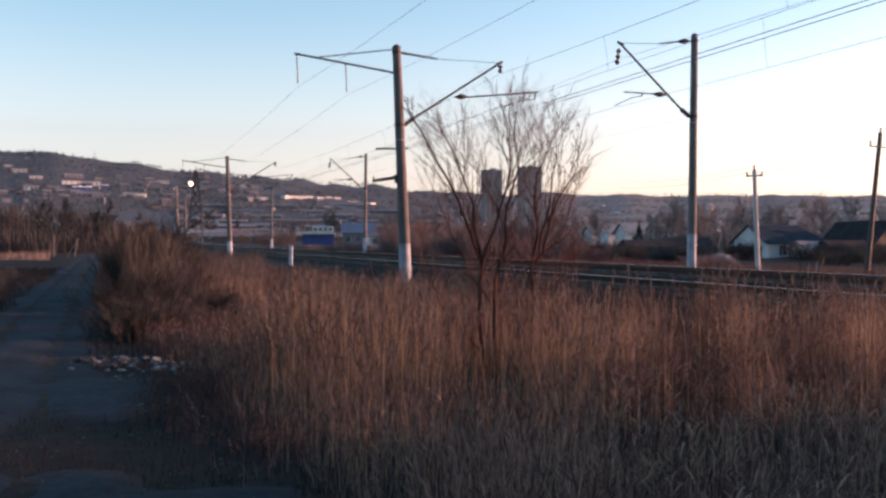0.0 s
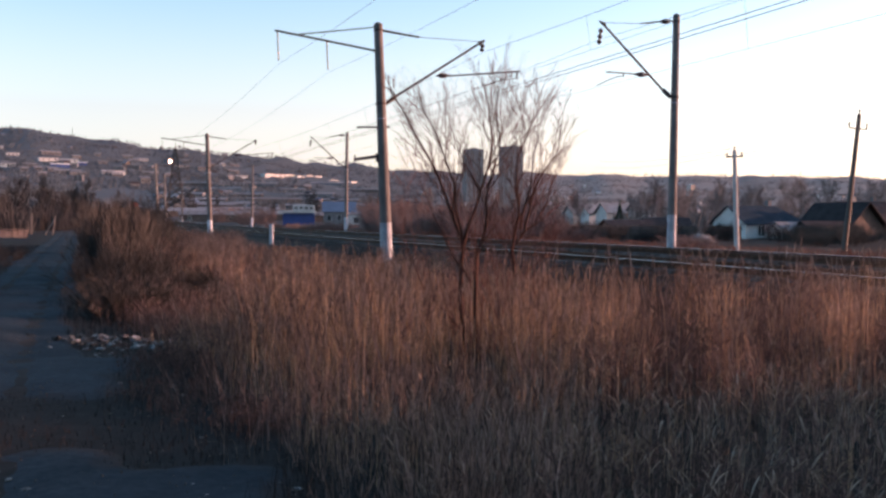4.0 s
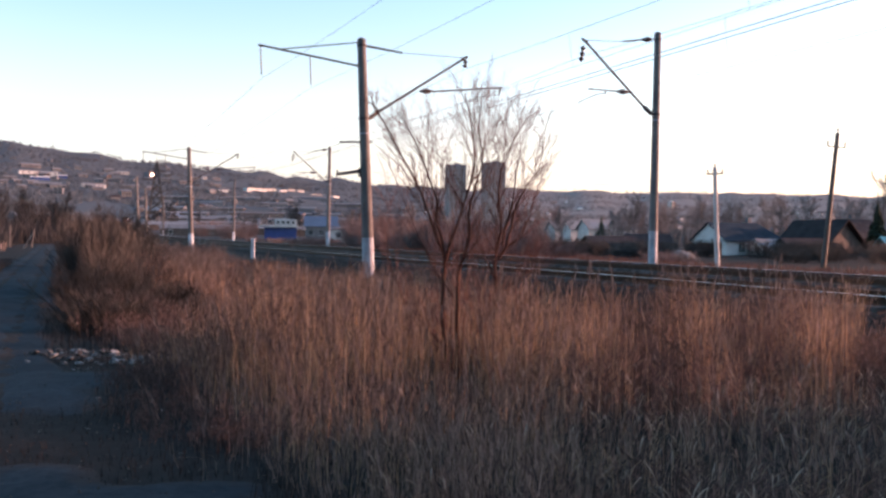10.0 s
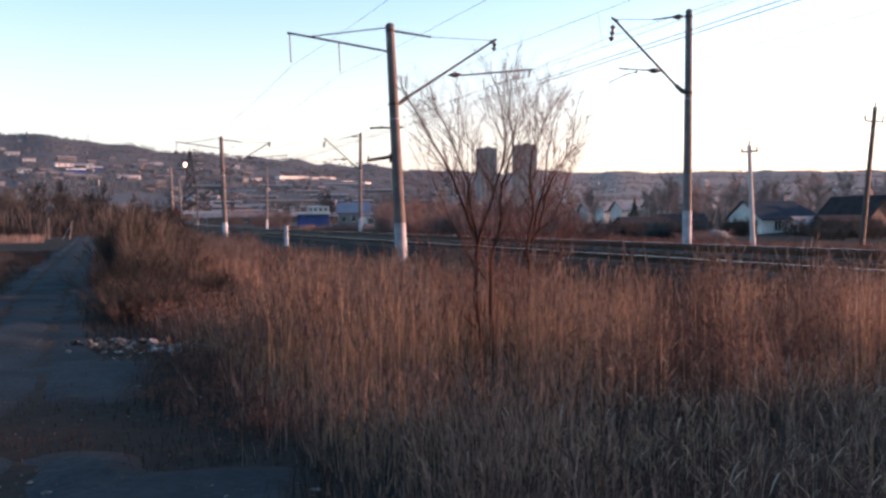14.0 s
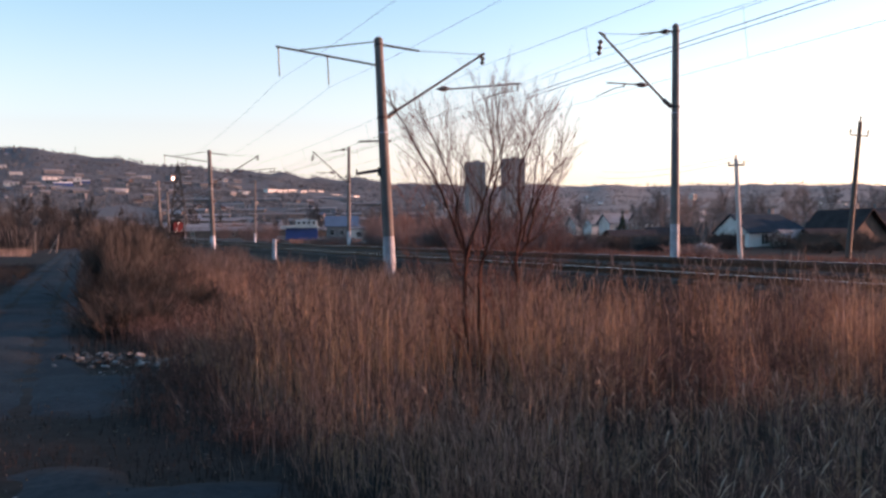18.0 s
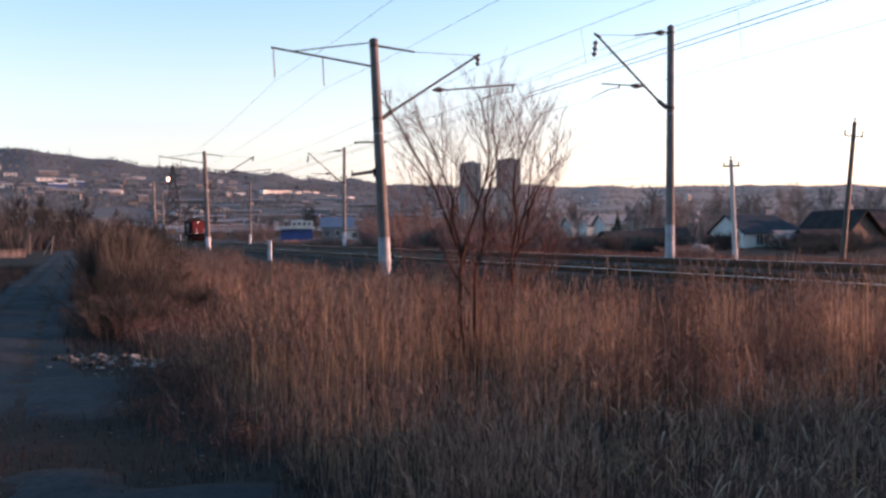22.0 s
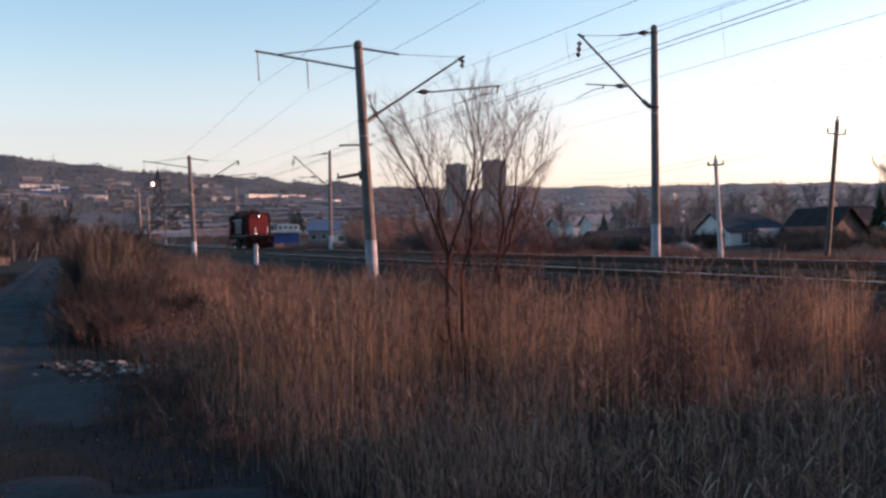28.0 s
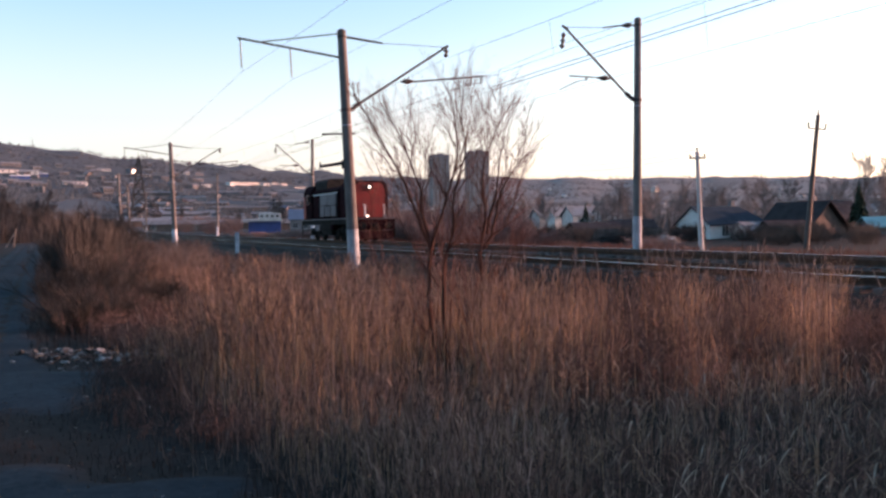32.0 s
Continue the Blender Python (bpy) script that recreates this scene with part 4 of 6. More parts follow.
def brush_mesh(name, rnd, tall, wide, stems, kids, material=BRUSH):
    """One clump of bare twigs round the origin."""
    pts = [[], [], [], []]
    for _ in range(stems):
        a = rnd.uniform(0, 6.28)
        q = rnd.random() ** 0.5 * wide * 0.35
        lean = rnd.uniform(0.1, 0.5) * wide / tall
        limb(pts, (math.cos(a) * q, math.sin(a) * q, -0.1), (math.cos(a) * lean, math.sin(a) * lean, 1), tall * rnd.uniform(0.6, 1.0), 0.012 * tall, 1, 3, rnd, 0.08, 0.55, (0, kids, 4))
    v, f = [], []
    for level in pts:
        for line, rad in level:
            tube_lists(line, [max(0.0022 * tall ** 0.5, q) for q in rad], 3, v, f)
    me = bpy.data.meshes.new(name)
    me.from_pydata(v, [], f)
    me.materials.append(material)
    return me


def build_brush():
    rnd = random.Random(11)
    forms = [brush_mesh("bush", rnd, 1.0, 1.2, 34, 9) for _ in range(4)]

    rose_forms = [brush_mesh("bush", rnd, 1.0, 1.2, 34, 9, HAZED_ROSE_BRUSH) for _ in range(3)]
    # darker copies: shade on the hedge across the road put into the colour
    dark_forms = [brush_mesh("bush", rnd, 1.0, 1.2, 34, 9, VALLEY) for _ in range(2)]

    def bush(x, y, tall, wide, label):
        ob = new("bush", rnd.choice(dark_forms if label.startswith("dark") else rose_forms if "beyond the tracks" in label or label.startswith("pinkish") else forms))
        ob.matrix_basis = Matrix.LocRotScale((x, y, height(x, y)), Euler((0, 0, rnd.uniform(0, 6.28))), (wide, wide, tall))
        tagged(ob, label, "bush", "bare bushes")

    # thicket beside the road and along the reed edge
    for _ in range(44):
        y = rnd.uniform(16, 36)
        b = rnd.uniform(-0.345, -0.24)
        tall = 0.75 + 0.95 * ramp01(-b, 0.27, 0.32) * ramp01(y, 17, 22)
        bush(b * y, y, tall * rnd.uniform(0.8, 1.15), rnd.uniform(0.9, 1.5), "grey-brown leafless bush in the thicket beside the road")
    for _ in range(20):
        y = rnd.uniform(38, 90)
        bush(rnd.uniform(-0.35, -0.30) * y, y, rnd.uniform(1.4, 2.6), rnd.uniform(1.6, 2.6), "grey-brown leafless bush in the thicket beside the road")
    # left of the road
    for _ in range(44):
        y = rnd.uniform(17, 44)
        bush(road_mid(y) - 1.7 - rnd.random() * 0.2 * y, y, max(0.4, 1.45 - 0.026 * y) * rnd.uniform(0.75, 1.1), rnd.uniform(1.0, 1.9), "dark leafless bush along the far side of the road")
    # brown thicket beyond the railway
    for _ in range(70):
        y = rnd.uniform(62, 130)
        b = rnd.uniform(-0.34, 0.16)
        s, u = su(b * y, y)
        if u < 15.5:
            continue
        if -0.175 < b < -0.045:
            continue
        tall = rnd.uniform(1.3, 2.2) + 1.5 * ramp01(b, -0.07, -0.03) * (1 - ramp01(b, 0.11, 0.15))
        bush(b * y, y, tall, rnd.uniform(2.4, 4.0), "reddish-brown leafless bush in the thicket beyond the tracks")
    for _ in range(60):
        y = rnd.uniform(64, 100)
        b = rnd.uniform(-0.045, 0.14)
        if su(b * y, y)[1] > 15.5:
            bush(b * y, y, rnd.uniform(1.9, 3.3), rnd.uniform(2.6, 4.2), "reddish-brown leafless bush in the thicket beyond the tracks")
    for _ in range(40):
        y = rnd.uniform(100, 145)
        b = rnd.uniform(-0.045, 0.0)
        if su(b * y, y)[1] > 16:
            bush(b * y, y, rnd.uniform(2.4, 4.0), rnd.uniform(3.0, 4.6), "reddish-brown leafless bush in the thicket beyond the tracks")
    for _ in range(12):
        y = rnd.uniform(172, 184)
        b = rnd.uniform(-0.175, -0.075)
        bush(b * y, y, rnd.uniform(0.4, 0.9), rnd.uniform(2.0, 3.0), "pinkish-brown leafless hedge before the workshop")
    # hedges in the valley beside the line
    for _ in range(28):
        y = rnd.uniform(190, 330)
        b = rnd.uniform(-0.30, -0.17)
        s, u = su(b * y, y)
        if u < 17 or (-0.19 < b and y < 215):
            continue
        bush(b * y, y, rnd.uniform(2.4, 4.2), rnd.uniform(3.5, 6.0), "pinkish-brown leafless hedge in the valley")
    for _ in range(16):
        y = rnd.uniform(114, 150)
        b = rnd.uniform(-0.54, -0.345)
        if abs(b * y - road_mid(y)) > 2.5:
            bush(b * y, y, rnd.uniform(1.3, 2.8), rnd.uniform(2.2, 3.6), "dark leafless hedge beyond the field")
    for _ in range(22):
        y = rnd.uniform(72, 97)
        b = rnd.uniform(0.41, 0.53)
        bush(b * y, y, rnd.uniform(0.9, 1.9), rnd.uniform(1.6, 2.8), "grey leafless bush before the garden houses")
    for _ in range(20):
        y = rnd.uniform(86, 100)
        b = rnd.uniform(0.12, 0.40)
        bush(b * y, y, rnd.uniform(0.9, 2.0), rnd.uniform(1.6, 2.8), "dark leafless bush along the garden fences")
    # beyond the railway, before the houses
    for _ in range(26):
        s = rnd.uniform(-30, 120)
        u = rnd.uniform(15.5, 40) if s > -8 else rnd.uniform(16, 24)
        x, y = xy(s, u)
        if y < 15 or abs(x / y) > 0.62:
            continue
        bush(x, y, rnd.uniform(0.6, 1.5), rnd.uniform(1.2, 2.4), "low brown bush on the verge beyond the tracks")


build_brush()


def far_tree_mesh(rnd, twig, thick=0.007):
    pts = [[], [], [], []]
    limb(pts, (0, 0, -0.02), (rnd.gauss(0, 0.05), rnd.gauss(0, 0.05), 1), 0.85, 0.018, 0, 3, rnd, 0.08, 0.7, (14, 8, 6))
    tv, tf, cv, cf = [], [], [], []
    for k, (v, f, sides, low) in enumerate(((tv, tf, 5, 0.006), (cv, cf, 3, thick * 0.5), (cv, cf, 3, thick * 0.38), (cv, cf, 3, thick * 0.3))):
        for line, rad in pts[k]:
            tube_lists(line, [max(low, q) for q in rad], sides, v, f)
    out = []
    for nm, v, f in (("trunk", tv, tf), ("crown", cv, cf)):
        me = bpy.data.meshes.new(nm)
        me.from_pydata(v, [], f)
        me.materials.append(twig)
        out.append(me)
    return out


def build_trees():
    rnd = random.Random(3)
    # right-hand trees paled for haze, left-hand ones kept dark
    forms = [far_tree_mesh(rnd, HAZED_TREE_TWIG) for _ in range(5)]
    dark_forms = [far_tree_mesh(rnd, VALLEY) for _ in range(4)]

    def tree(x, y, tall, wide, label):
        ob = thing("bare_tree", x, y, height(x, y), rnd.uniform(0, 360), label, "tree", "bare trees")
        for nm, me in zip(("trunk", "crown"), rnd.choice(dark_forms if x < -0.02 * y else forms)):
            p = new(nm, me)
            p.parent = ob
        ob.scale = (wide, wide, tall)

    # broad belt of bare trees between the railway and the town
    for _ in range(150):
        b = rnd.uniform(-0.62, 0.62)
        y = rnd.uniform(130, 420)
        x = b * y
        s, u = su(x, y)
        if u < 22 and -10 < u:
            continue
        if -0.22 < b < -0.02 and y < 240:
            continue
        t = rnd.uniform(4.5, 9)
        tree(x, y, t, t * rnd.uniform(0.8, 1.2), "grey-brown leafless tree in the valley")
    for b, y, t in ((0.30, 150, 8), (0.33, 160, 9), (0.27, 140, 7.5), (0.36, 170, 8), (0.40, 165, 8.5), (0.245, 130, 7), (0.52, 120, 9.5), (0.44, 190, 10), (0.56, 130, 10), (0.285, 135, 6.5), (0.345, 150, 7), (0.41, 150, 8.2), (0.255, 150, 6.5), (0.235, 160, 6.5), (0.49, 150, 8)):
        tree(b * y, y, t, t * 0.9, "leafless garden tree behind the houses")
    for b, y, t in [(-0.33, 150, 5.5)] + [(rnd.uniform(-0.58, -0.345), rnd.uniform(115, 190), rnd.uniform(3.8, 6)) for _ in range(26)]:
        tree(b * y, y, t, t, "leafless tree beyond the road")


build_trees()


def build_spruces():
    rnd = random.Random(8)
    for b, y, t, base in ((0.2122, 150, 5.0, 0), (0.519, 112, 6.6, 0)):
        x = b * y
        ob = thing("spruce", x, y, height(x, y), 0, "dark green spruce standing between the houses", "spruce tree")
        part("trunk", rod(bmesh.new(), (0, 0, -0.2), (0, 0, t * 0.95), 0.13, 0.02, 7), BARK, ob)
        v, f = [], []
        for k in range(26):
            z = t * (0.1 + 0.88 * k / 25)
            r = t * 0.27 * (1 - k / 27)
            for j in range(11):
                a = 6.283 * j / 11 + k * 0.7 + rnd.uniform(-0.2, 0.2)
                rr = r * rnd.uniform(0.7, 1.15)
                c, sn = math.cos(a), math.sin(a)
                w = rr * 0.28 + 0.05
                i = len(v)
                v += [(0, 0, z + 0.12), (c * rr * 0.6 - sn * w, sn * rr * 0.6 + c * w, z - 0.1 * rr), (c * rr, sn * rr, z - 0.35 * rr), (c * rr * 0.6 + sn * w, sn * rr * 0.6 - c * w, z - 0.1 * rr), (c * rr * 0.55, sn * rr * 0.55, z - 0.45 * rr)]
                f += [(i, i + 1, i + 2), (i, i + 2, i + 3), (i + 1, i + 4, i + 2), (i + 2, i + 4, i + 3)]
        raw("crown", v, f, SPRUCE, ob)


build_spruces()


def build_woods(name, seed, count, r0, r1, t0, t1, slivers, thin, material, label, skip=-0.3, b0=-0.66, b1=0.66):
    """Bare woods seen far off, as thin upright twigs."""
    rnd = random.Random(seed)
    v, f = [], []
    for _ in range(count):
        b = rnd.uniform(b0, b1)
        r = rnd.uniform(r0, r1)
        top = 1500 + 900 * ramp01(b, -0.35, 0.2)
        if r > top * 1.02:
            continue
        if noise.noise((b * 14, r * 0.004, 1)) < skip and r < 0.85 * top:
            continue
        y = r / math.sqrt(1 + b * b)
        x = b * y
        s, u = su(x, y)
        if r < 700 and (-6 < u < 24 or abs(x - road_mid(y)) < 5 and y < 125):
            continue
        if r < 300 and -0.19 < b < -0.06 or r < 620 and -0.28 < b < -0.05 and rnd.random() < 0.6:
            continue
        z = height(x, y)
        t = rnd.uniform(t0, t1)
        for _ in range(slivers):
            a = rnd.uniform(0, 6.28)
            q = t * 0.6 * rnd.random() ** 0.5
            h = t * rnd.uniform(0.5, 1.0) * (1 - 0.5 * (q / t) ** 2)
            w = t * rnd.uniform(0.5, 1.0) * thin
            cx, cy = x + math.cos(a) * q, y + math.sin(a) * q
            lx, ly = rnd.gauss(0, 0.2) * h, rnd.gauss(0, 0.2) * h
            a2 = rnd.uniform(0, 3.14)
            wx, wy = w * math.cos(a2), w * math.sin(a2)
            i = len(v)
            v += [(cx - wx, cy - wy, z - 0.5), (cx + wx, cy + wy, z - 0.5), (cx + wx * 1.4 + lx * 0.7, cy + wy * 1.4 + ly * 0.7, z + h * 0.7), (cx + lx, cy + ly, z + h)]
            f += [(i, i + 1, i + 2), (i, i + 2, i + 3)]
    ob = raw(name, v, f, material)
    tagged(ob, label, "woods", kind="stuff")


# distant woods carry the haze in their blue-grey and pale colours
build_woods("hillside_woods", 14, 17000, 330, 2450, 2.5, 5.5, 10, 0.05, HAZED_WOODS, "leafless woods on distant hills, haze put into their blue-grey colour", b1=0.03)
build_woods("pale_hill_woods", 18, 12000, 330, 2450, 2.5, 5.0, 10, 0.05, HAZED_PALE_WOODS, "leafless woods on distant hills, haze put into their pale colour", b0=0.03)
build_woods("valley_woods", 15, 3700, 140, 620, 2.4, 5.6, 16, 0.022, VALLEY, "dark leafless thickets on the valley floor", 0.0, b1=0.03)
build_woods("pale_valley_woods", 19, 3600, 140, 620, 2.2, 4.6, 18, 0.018, HAZED_VALLEY, "leafless thickets on the valley floor, haze put into their pale colour", 0.0, b0=0.03)
build_woods("roadside_woods", 16, 1900, 105, 330, 2.0, 4.4, 40, 0.011, VALLEY, "dark leafless trees beyond the road's end", -0.35, -0.6, -0.3)

# ------------------------------------------------------------------ buildings


def gable_body(length, width, eave, top, deep=1.5):
    """Walls with gable ends; the ridge runs along local x."""
    bm = bmesh.new()
    rows = []
    for x in (-length / 2, length / 2):
        rows.append([bm.verts.new(p) for p in ((x, -width / 2, -deep), (x, width / 2, -deep), (x, width / 2, eave), (x, 0, top), (x, -width / 2, eave))])
    a, b = rows
    bm.faces.new(a[::-1])
    bm.faces.new(b)
    for i in range(5):
        j = (i + 1) % 5
        bm.faces.new((a[i], a[j], b[j], b[i]))
    return bm


def roof_slabs(length, width, eave, top, over=0.45, thick=0.12, hip=0.0, hip_end=0.0):
    bm = bmesh.new()
    k = (top - eave) / (width / 2)
    for sgn in (-1, 1):
        y1, z1 = sgn * (width / 2 + over), eave - over * k
        l0, l1 = length / 2 + over, length / 2 + over - hip
        lo = [bm.verts.new(p) for p in ((-l0, y1, z1), (l0, y1, z1), (l1 - hip_end, 0, top), (-l1, 0, top))]
        hi = [bm.verts.new((v.co.x, v.co.y, v.co.z + thick)) for v in lo]
        bm.faces.new(lo)
        bm.faces.new(hi[::-1])
        for i in range(4):
            j = (i + 1) % 4
            bm.faces.new((lo[i], hi[i], hi[j], lo[j]))
    if hip or hip_end:
        for sgn in (-1, 1) if hip else (1,):
            hip = hip or hip_end
            p = [bm.verts.new(q) for q in ((sgn * (length / 2 + over), -width / 2 - over, eave - over * k + thick * 0.9), (sgn * (length / 2 + over), width / 2 + over, eave - over * k + thick * 0.9), (sgn * (length / 2 + over - hip), 0, top + thick * 0.9))]
            q = [bm.verts.new((v.co.x, v.co.y, v.co.z - thick)) for v in p]
            bm.faces.new(p)
            bm.faces.new(q[::-1])
            for i in range(3):
                j = (i + 1) % 3
                bm.faces.new((p[i], q[i], q[j], p[j]))
    bmesh.ops.recalc_face_normals(bm, faces=bm.faces)
    return bm


def window(parent, x, y, z, w, h, axis, frame_mat=WALL_WHITE):
    """A framed pane proud of the wall; axis is the outward direction 'x-', 'x+', 'y-' or 'y+'."""
    sgn = -1 if axis[1] == "-" else 1
    bm, pane = bmesh.new(), bmesh.new()
    if axis[0] == "y":
        for dx, dz, sx, sz in ((0, h / 2, w + 0.16, 0.08), (0, -h / 2, w + 0.16, 0.08), (-w / 2, 0, 0.08, h), (w / 2, 0, 0.08, h), (0, 0, 0.05, h)):
            box(bm, x + dx, y + sgn * 0.03, z + dz, sx, 0.1, sz)
        box(pane, x, y + sgn * 0.012, z, w, 0.05, h)
    else:
        for dy, dz, sy, sz in ((0, h / 2, w + 0.16, 0.08), (0, -h / 2, w + 0.16, 0.08), (-w / 2, 0, 0.08, h), (w / 2, 0, 0.08, h), (0, 0, 0.05, h)):
            box(bm, x + sgn * 0.03, y + dy, z + dz, 0.1, sy, sz)
        box(pane, x + sgn * 0.012, y, z, 0.05, w, h)
    fr = part("window", bm, frame_mat, parent)
    part("pane", pane, GLASS, fr)


def house(x, y, rz, length, width, eave, top, wall, roof, label, hip=0.0, wins=2, chimney=True, z=None, group="village houses", gable_win=True, over=0.45, hip_end=0.0):
    ob = thing("house", x, y, height(x, y) if z is None else z, rz, label, "house", group)
    if hip:
        part("wall", box(bmesh.new(), 0, 0, (eave - 1.5) / 2, length, width, eave + 1.5), wall, ob)
    elif hip_end:
        part("wall", gable_body(length - hip_end * 1.2, width, eave, top), wall, ob).location.x = -hip_end * 0.6
        part("end_wall", box(bmesh.new(), length / 2 - hip_end * 0.6, 0, (eave - 1.5) / 2, hip_end * 1.2, width, eave + 1.5), wall, ob)
    else:
        part("wall", gable_body(length, width, eave, top), wall, ob)
    part("roof", roof_slabs(length, width, eave, top, over, hip=hip, hip_end=hip_end), roof, ob)
    for i in range(wins):
        wx = (i + 0.5) / wins * length - length / 2
        window(ob, wx, -width / 2, eave * 0.55, 1.0, 1.2, "y-")
    if gable_win:
        for sgn, axis in ((-1, "x-"), (1, "x+")):
            window(ob, sgn * length / 2, -width * 0.2, eave * 0.55, 0.9, 1.2, axis)
    if chimney:
        part("chimney", box(bmesh.new(), length * 0.2, 0.3, top + 0.2, 0.5, 0.5, 1.1), WALL_GREY, ob)
    return ob


def build_village():
    # garden houses beyond the railway
    house(38.9, 107, 24, 9.0, 5.6, 1.8, 3.75, WALL_WHITE, ROOF_GREEN, "low white house with a dark green sheet roof", z=-0.4, wins=2, over=0.25, hip_end=2.0)
    # dark boards here, with the right gable's shade put into the colour
    house(49.6, 109, -60, 6.2, 7.8, 1.6, 4.75, WALL_WOOD, ROOF_BROWN, "brown board house under a broad dark brown roof", z=-0.9, over=0.7)
    house(41.4, 103.5, 24, 4.2, 2.6, 1.1, 1.9, WALL_WHITE, ROOF_SLATE, "low white porch with a pale sheet roof", z=-0.4, wins=1, chimney=False, gable_win=False)
    house(46.6, 104, 30, 5.0, 3.0, 1.0, 2.1, WALL_SHADED, ROOF_BROWN, "dark porch shed before the grey house", z=-0.6, wins=0, chimney=False, gable_win=False)
    for b, y, ln in ((0.2017, 172, 3.6), (0.2202, 178, 4.6), (0.2357, 175, 4.0), (0.185, 190, 5.0), (0.17, 200, 6.0)):
        house(b * y, y, 20, ln, 4.0, 3.3, 4.8, PALE_CONCRETE, ROOF_SLATE, "small white garden house with a pale roof", wins=1, chimney=False, gable_win=False)
    house(25.6, 116, 8, 5.5, 4.0, 1.4, 2.1, WALL_WOOD, ROOF_BROWN, "dark wooden barn with a low brown roof", z=-0.4, wins=0, gable_win=False, chimney=False)
    house(31.0, 118, -5, 5.0, 4.0, 1.5, 2.4, WALL_WOOD, ROOF_BROWN, "small brown shed among bushes", z=-0.4, wins=1, chimney=False, gable_win=False)
    house(58.5, 103, -10, 8.0, 5.0, 1.2, 2.2, WALL_GREY, ROOF_TEAL, "grey shed with a turquoise sheet roof", z=-0.3, wins=1, chimney=False, gable_win=False)
    house(61.5, 128, 20, 9.0, 7.0, 2.2, 4.6, WALL_SHADED, ROOF_BROWN, "dark board house behind garden trees, shade in its wall colour", z=-0.2)
    house(44.6, 103, 14, 4.6, 3.4, 1.0, 1.9, WALL_WOOD, ROOF_BROWN, "dark lean-to beside the white house", z=-0.3, wins=0, chimney=False, gable_win=False)
    # dark plank fences round the gardens
    rnd = random.Random(41)
    for x0, y0, x1, y1 in ((12, 97, 20, 98), (20.5, 98, 29, 97), (29.5, 97, 34, 98), (40.5, 99, 46, 98)):
        run = math.hypot(x1 - x0, y1 - y0)
        ob = thing("garden_fence", x0, y0, height(x0, y0), math.degrees(math.atan2(y1 - y0, x1 - x0)), "weathered dark plank garden fence", "fence", "garden fences")
        for zr in (0.3, 1.1):
            part("rail", box(bmesh.new(), run / 2, 0.05, zr, run, 0.06, 0.09), WALL_WOOD, ob)
        plank = bmesh.new()
        box(plank, 0, 0, 0.7, 0.19, 0.03, 1.5)
        me = bpy.data.meshes.new("plank")
        plank.to_mesh(me)
        plank.free()
        me.materials.append(WALL_WOOD)
        for i in range(int(run / 0.21)):
            p = new("plank", me)
            p.parent = ob
            p.matrix_basis = pose(0.1 + i * 0.21, 0, rnd.uniform(-0.06, 0.06), 0, rnd.uniform(-1.5, 1.5), 0)
    # works yard beyond the railway
    ob = thing("workshop", -26.6, 190, height(-26.6, 190), 8, "white workshop with a bright blue lower wall", "workshop")
    part("lower_wall", box(bmesh.new(), 0.9, 0, 1.3, 6.4, 5, 3.4, 0.03), WALL_BLUE, ob, "bright blue lower wall")
    part("upper_wall", box(bmesh.new(), 1.9, 0, 3.85, 4.4, 4.9, 1.3, 0.03), WALL_WHITE, ob, "white upper storey")
    part("ledge", box(bmesh.new(), 0.6, -0.3, 3.05, 7.8, 5.9, 0.42, 0.03), WALL_WHITE, ob)
    for i in range(4):
        window(ob, 0.35 + i * 1.02, -2.45, 3.9, 0.6, 0.6, "y-")
    house(-18.8, 205, 6, 6.6, 6.5, 3.4, 5.4, WALL_GREY, ROOF_BLUE, "grey building with a blue gabled roof", wins=3, chimney=False)
    house(-14.6, 198, 6, 3.6, 3.4, 2.6, 3.0, WALL_WHITE, ROOF_SLATE, "small white kiosk with a flat roof", wins=1, chimney=False, gable_win=False)
    rnd = random.Random(31)
    for b, y, ln in ((-0.22, 265, 22), (-0.17, 300, 28), (-0.10, 290, 20), (-0.26, 330, 26), (-0.14, 350, 30), (-0.20, 400, 34), (-0.06, 380, 24), (-0.30, 420, 26), (-0.24, 470, 34)):
        house(b * y, y, rnd.uniform(14, 24), ln, 7, 2.0, 3.0, WALL_WOOD, ROOF_SLATE, "long low dark shed with a slate roof", wins=int(ln / 5), chimney=False, group="yard sheds")
    for k in range(16):
        x, y = slope_spot(-0.275 + 0.014 * k + rnd.uniform(-0.006, 0.006), 0.012 + 0.0062 * (k * 7 % 5) + rnd.uniform(-0.001, 0.001))
        ln = rnd.uniform(0.03, 0.06) * y
        house(x, y, rnd.uniform(-4, 12), ln, 8, 2.2, 3.3, rnd.choice((WALL_WOOD, TOWN_WALL, WALL_GREY)), ROOF_SLATE, "long low yard shed with a pale slate roof", wins=4, chimney=False, gable_win=False, group="yard sheds")
    # town on the slopes
    spots = 0
    while spots < 92:
        b = rnd.uniform(-0.62, 0.64)
        r = rnd.uniform(260, 1250)
        y = r / math.sqrt(1 + b * b)
        s, u = su(b * y, y)
        if -14 < u < 24 or (r < 430 and -0.32 < b < 0.02):
            continue
        wall = rnd.choice((TOWN_WALL, TOWN_WALL, WALL_GREY, WALL_WOOD))
        roof = rnd.choice((ROOF_SLATE, ROOF_SLATE, ROOF_BROWN, ROOF_BLUE if rnd.random() < 0.4 else ROOF_SLATE, ROOF_GREEN))
        k = rnd.uniform(0.55, 0.95)
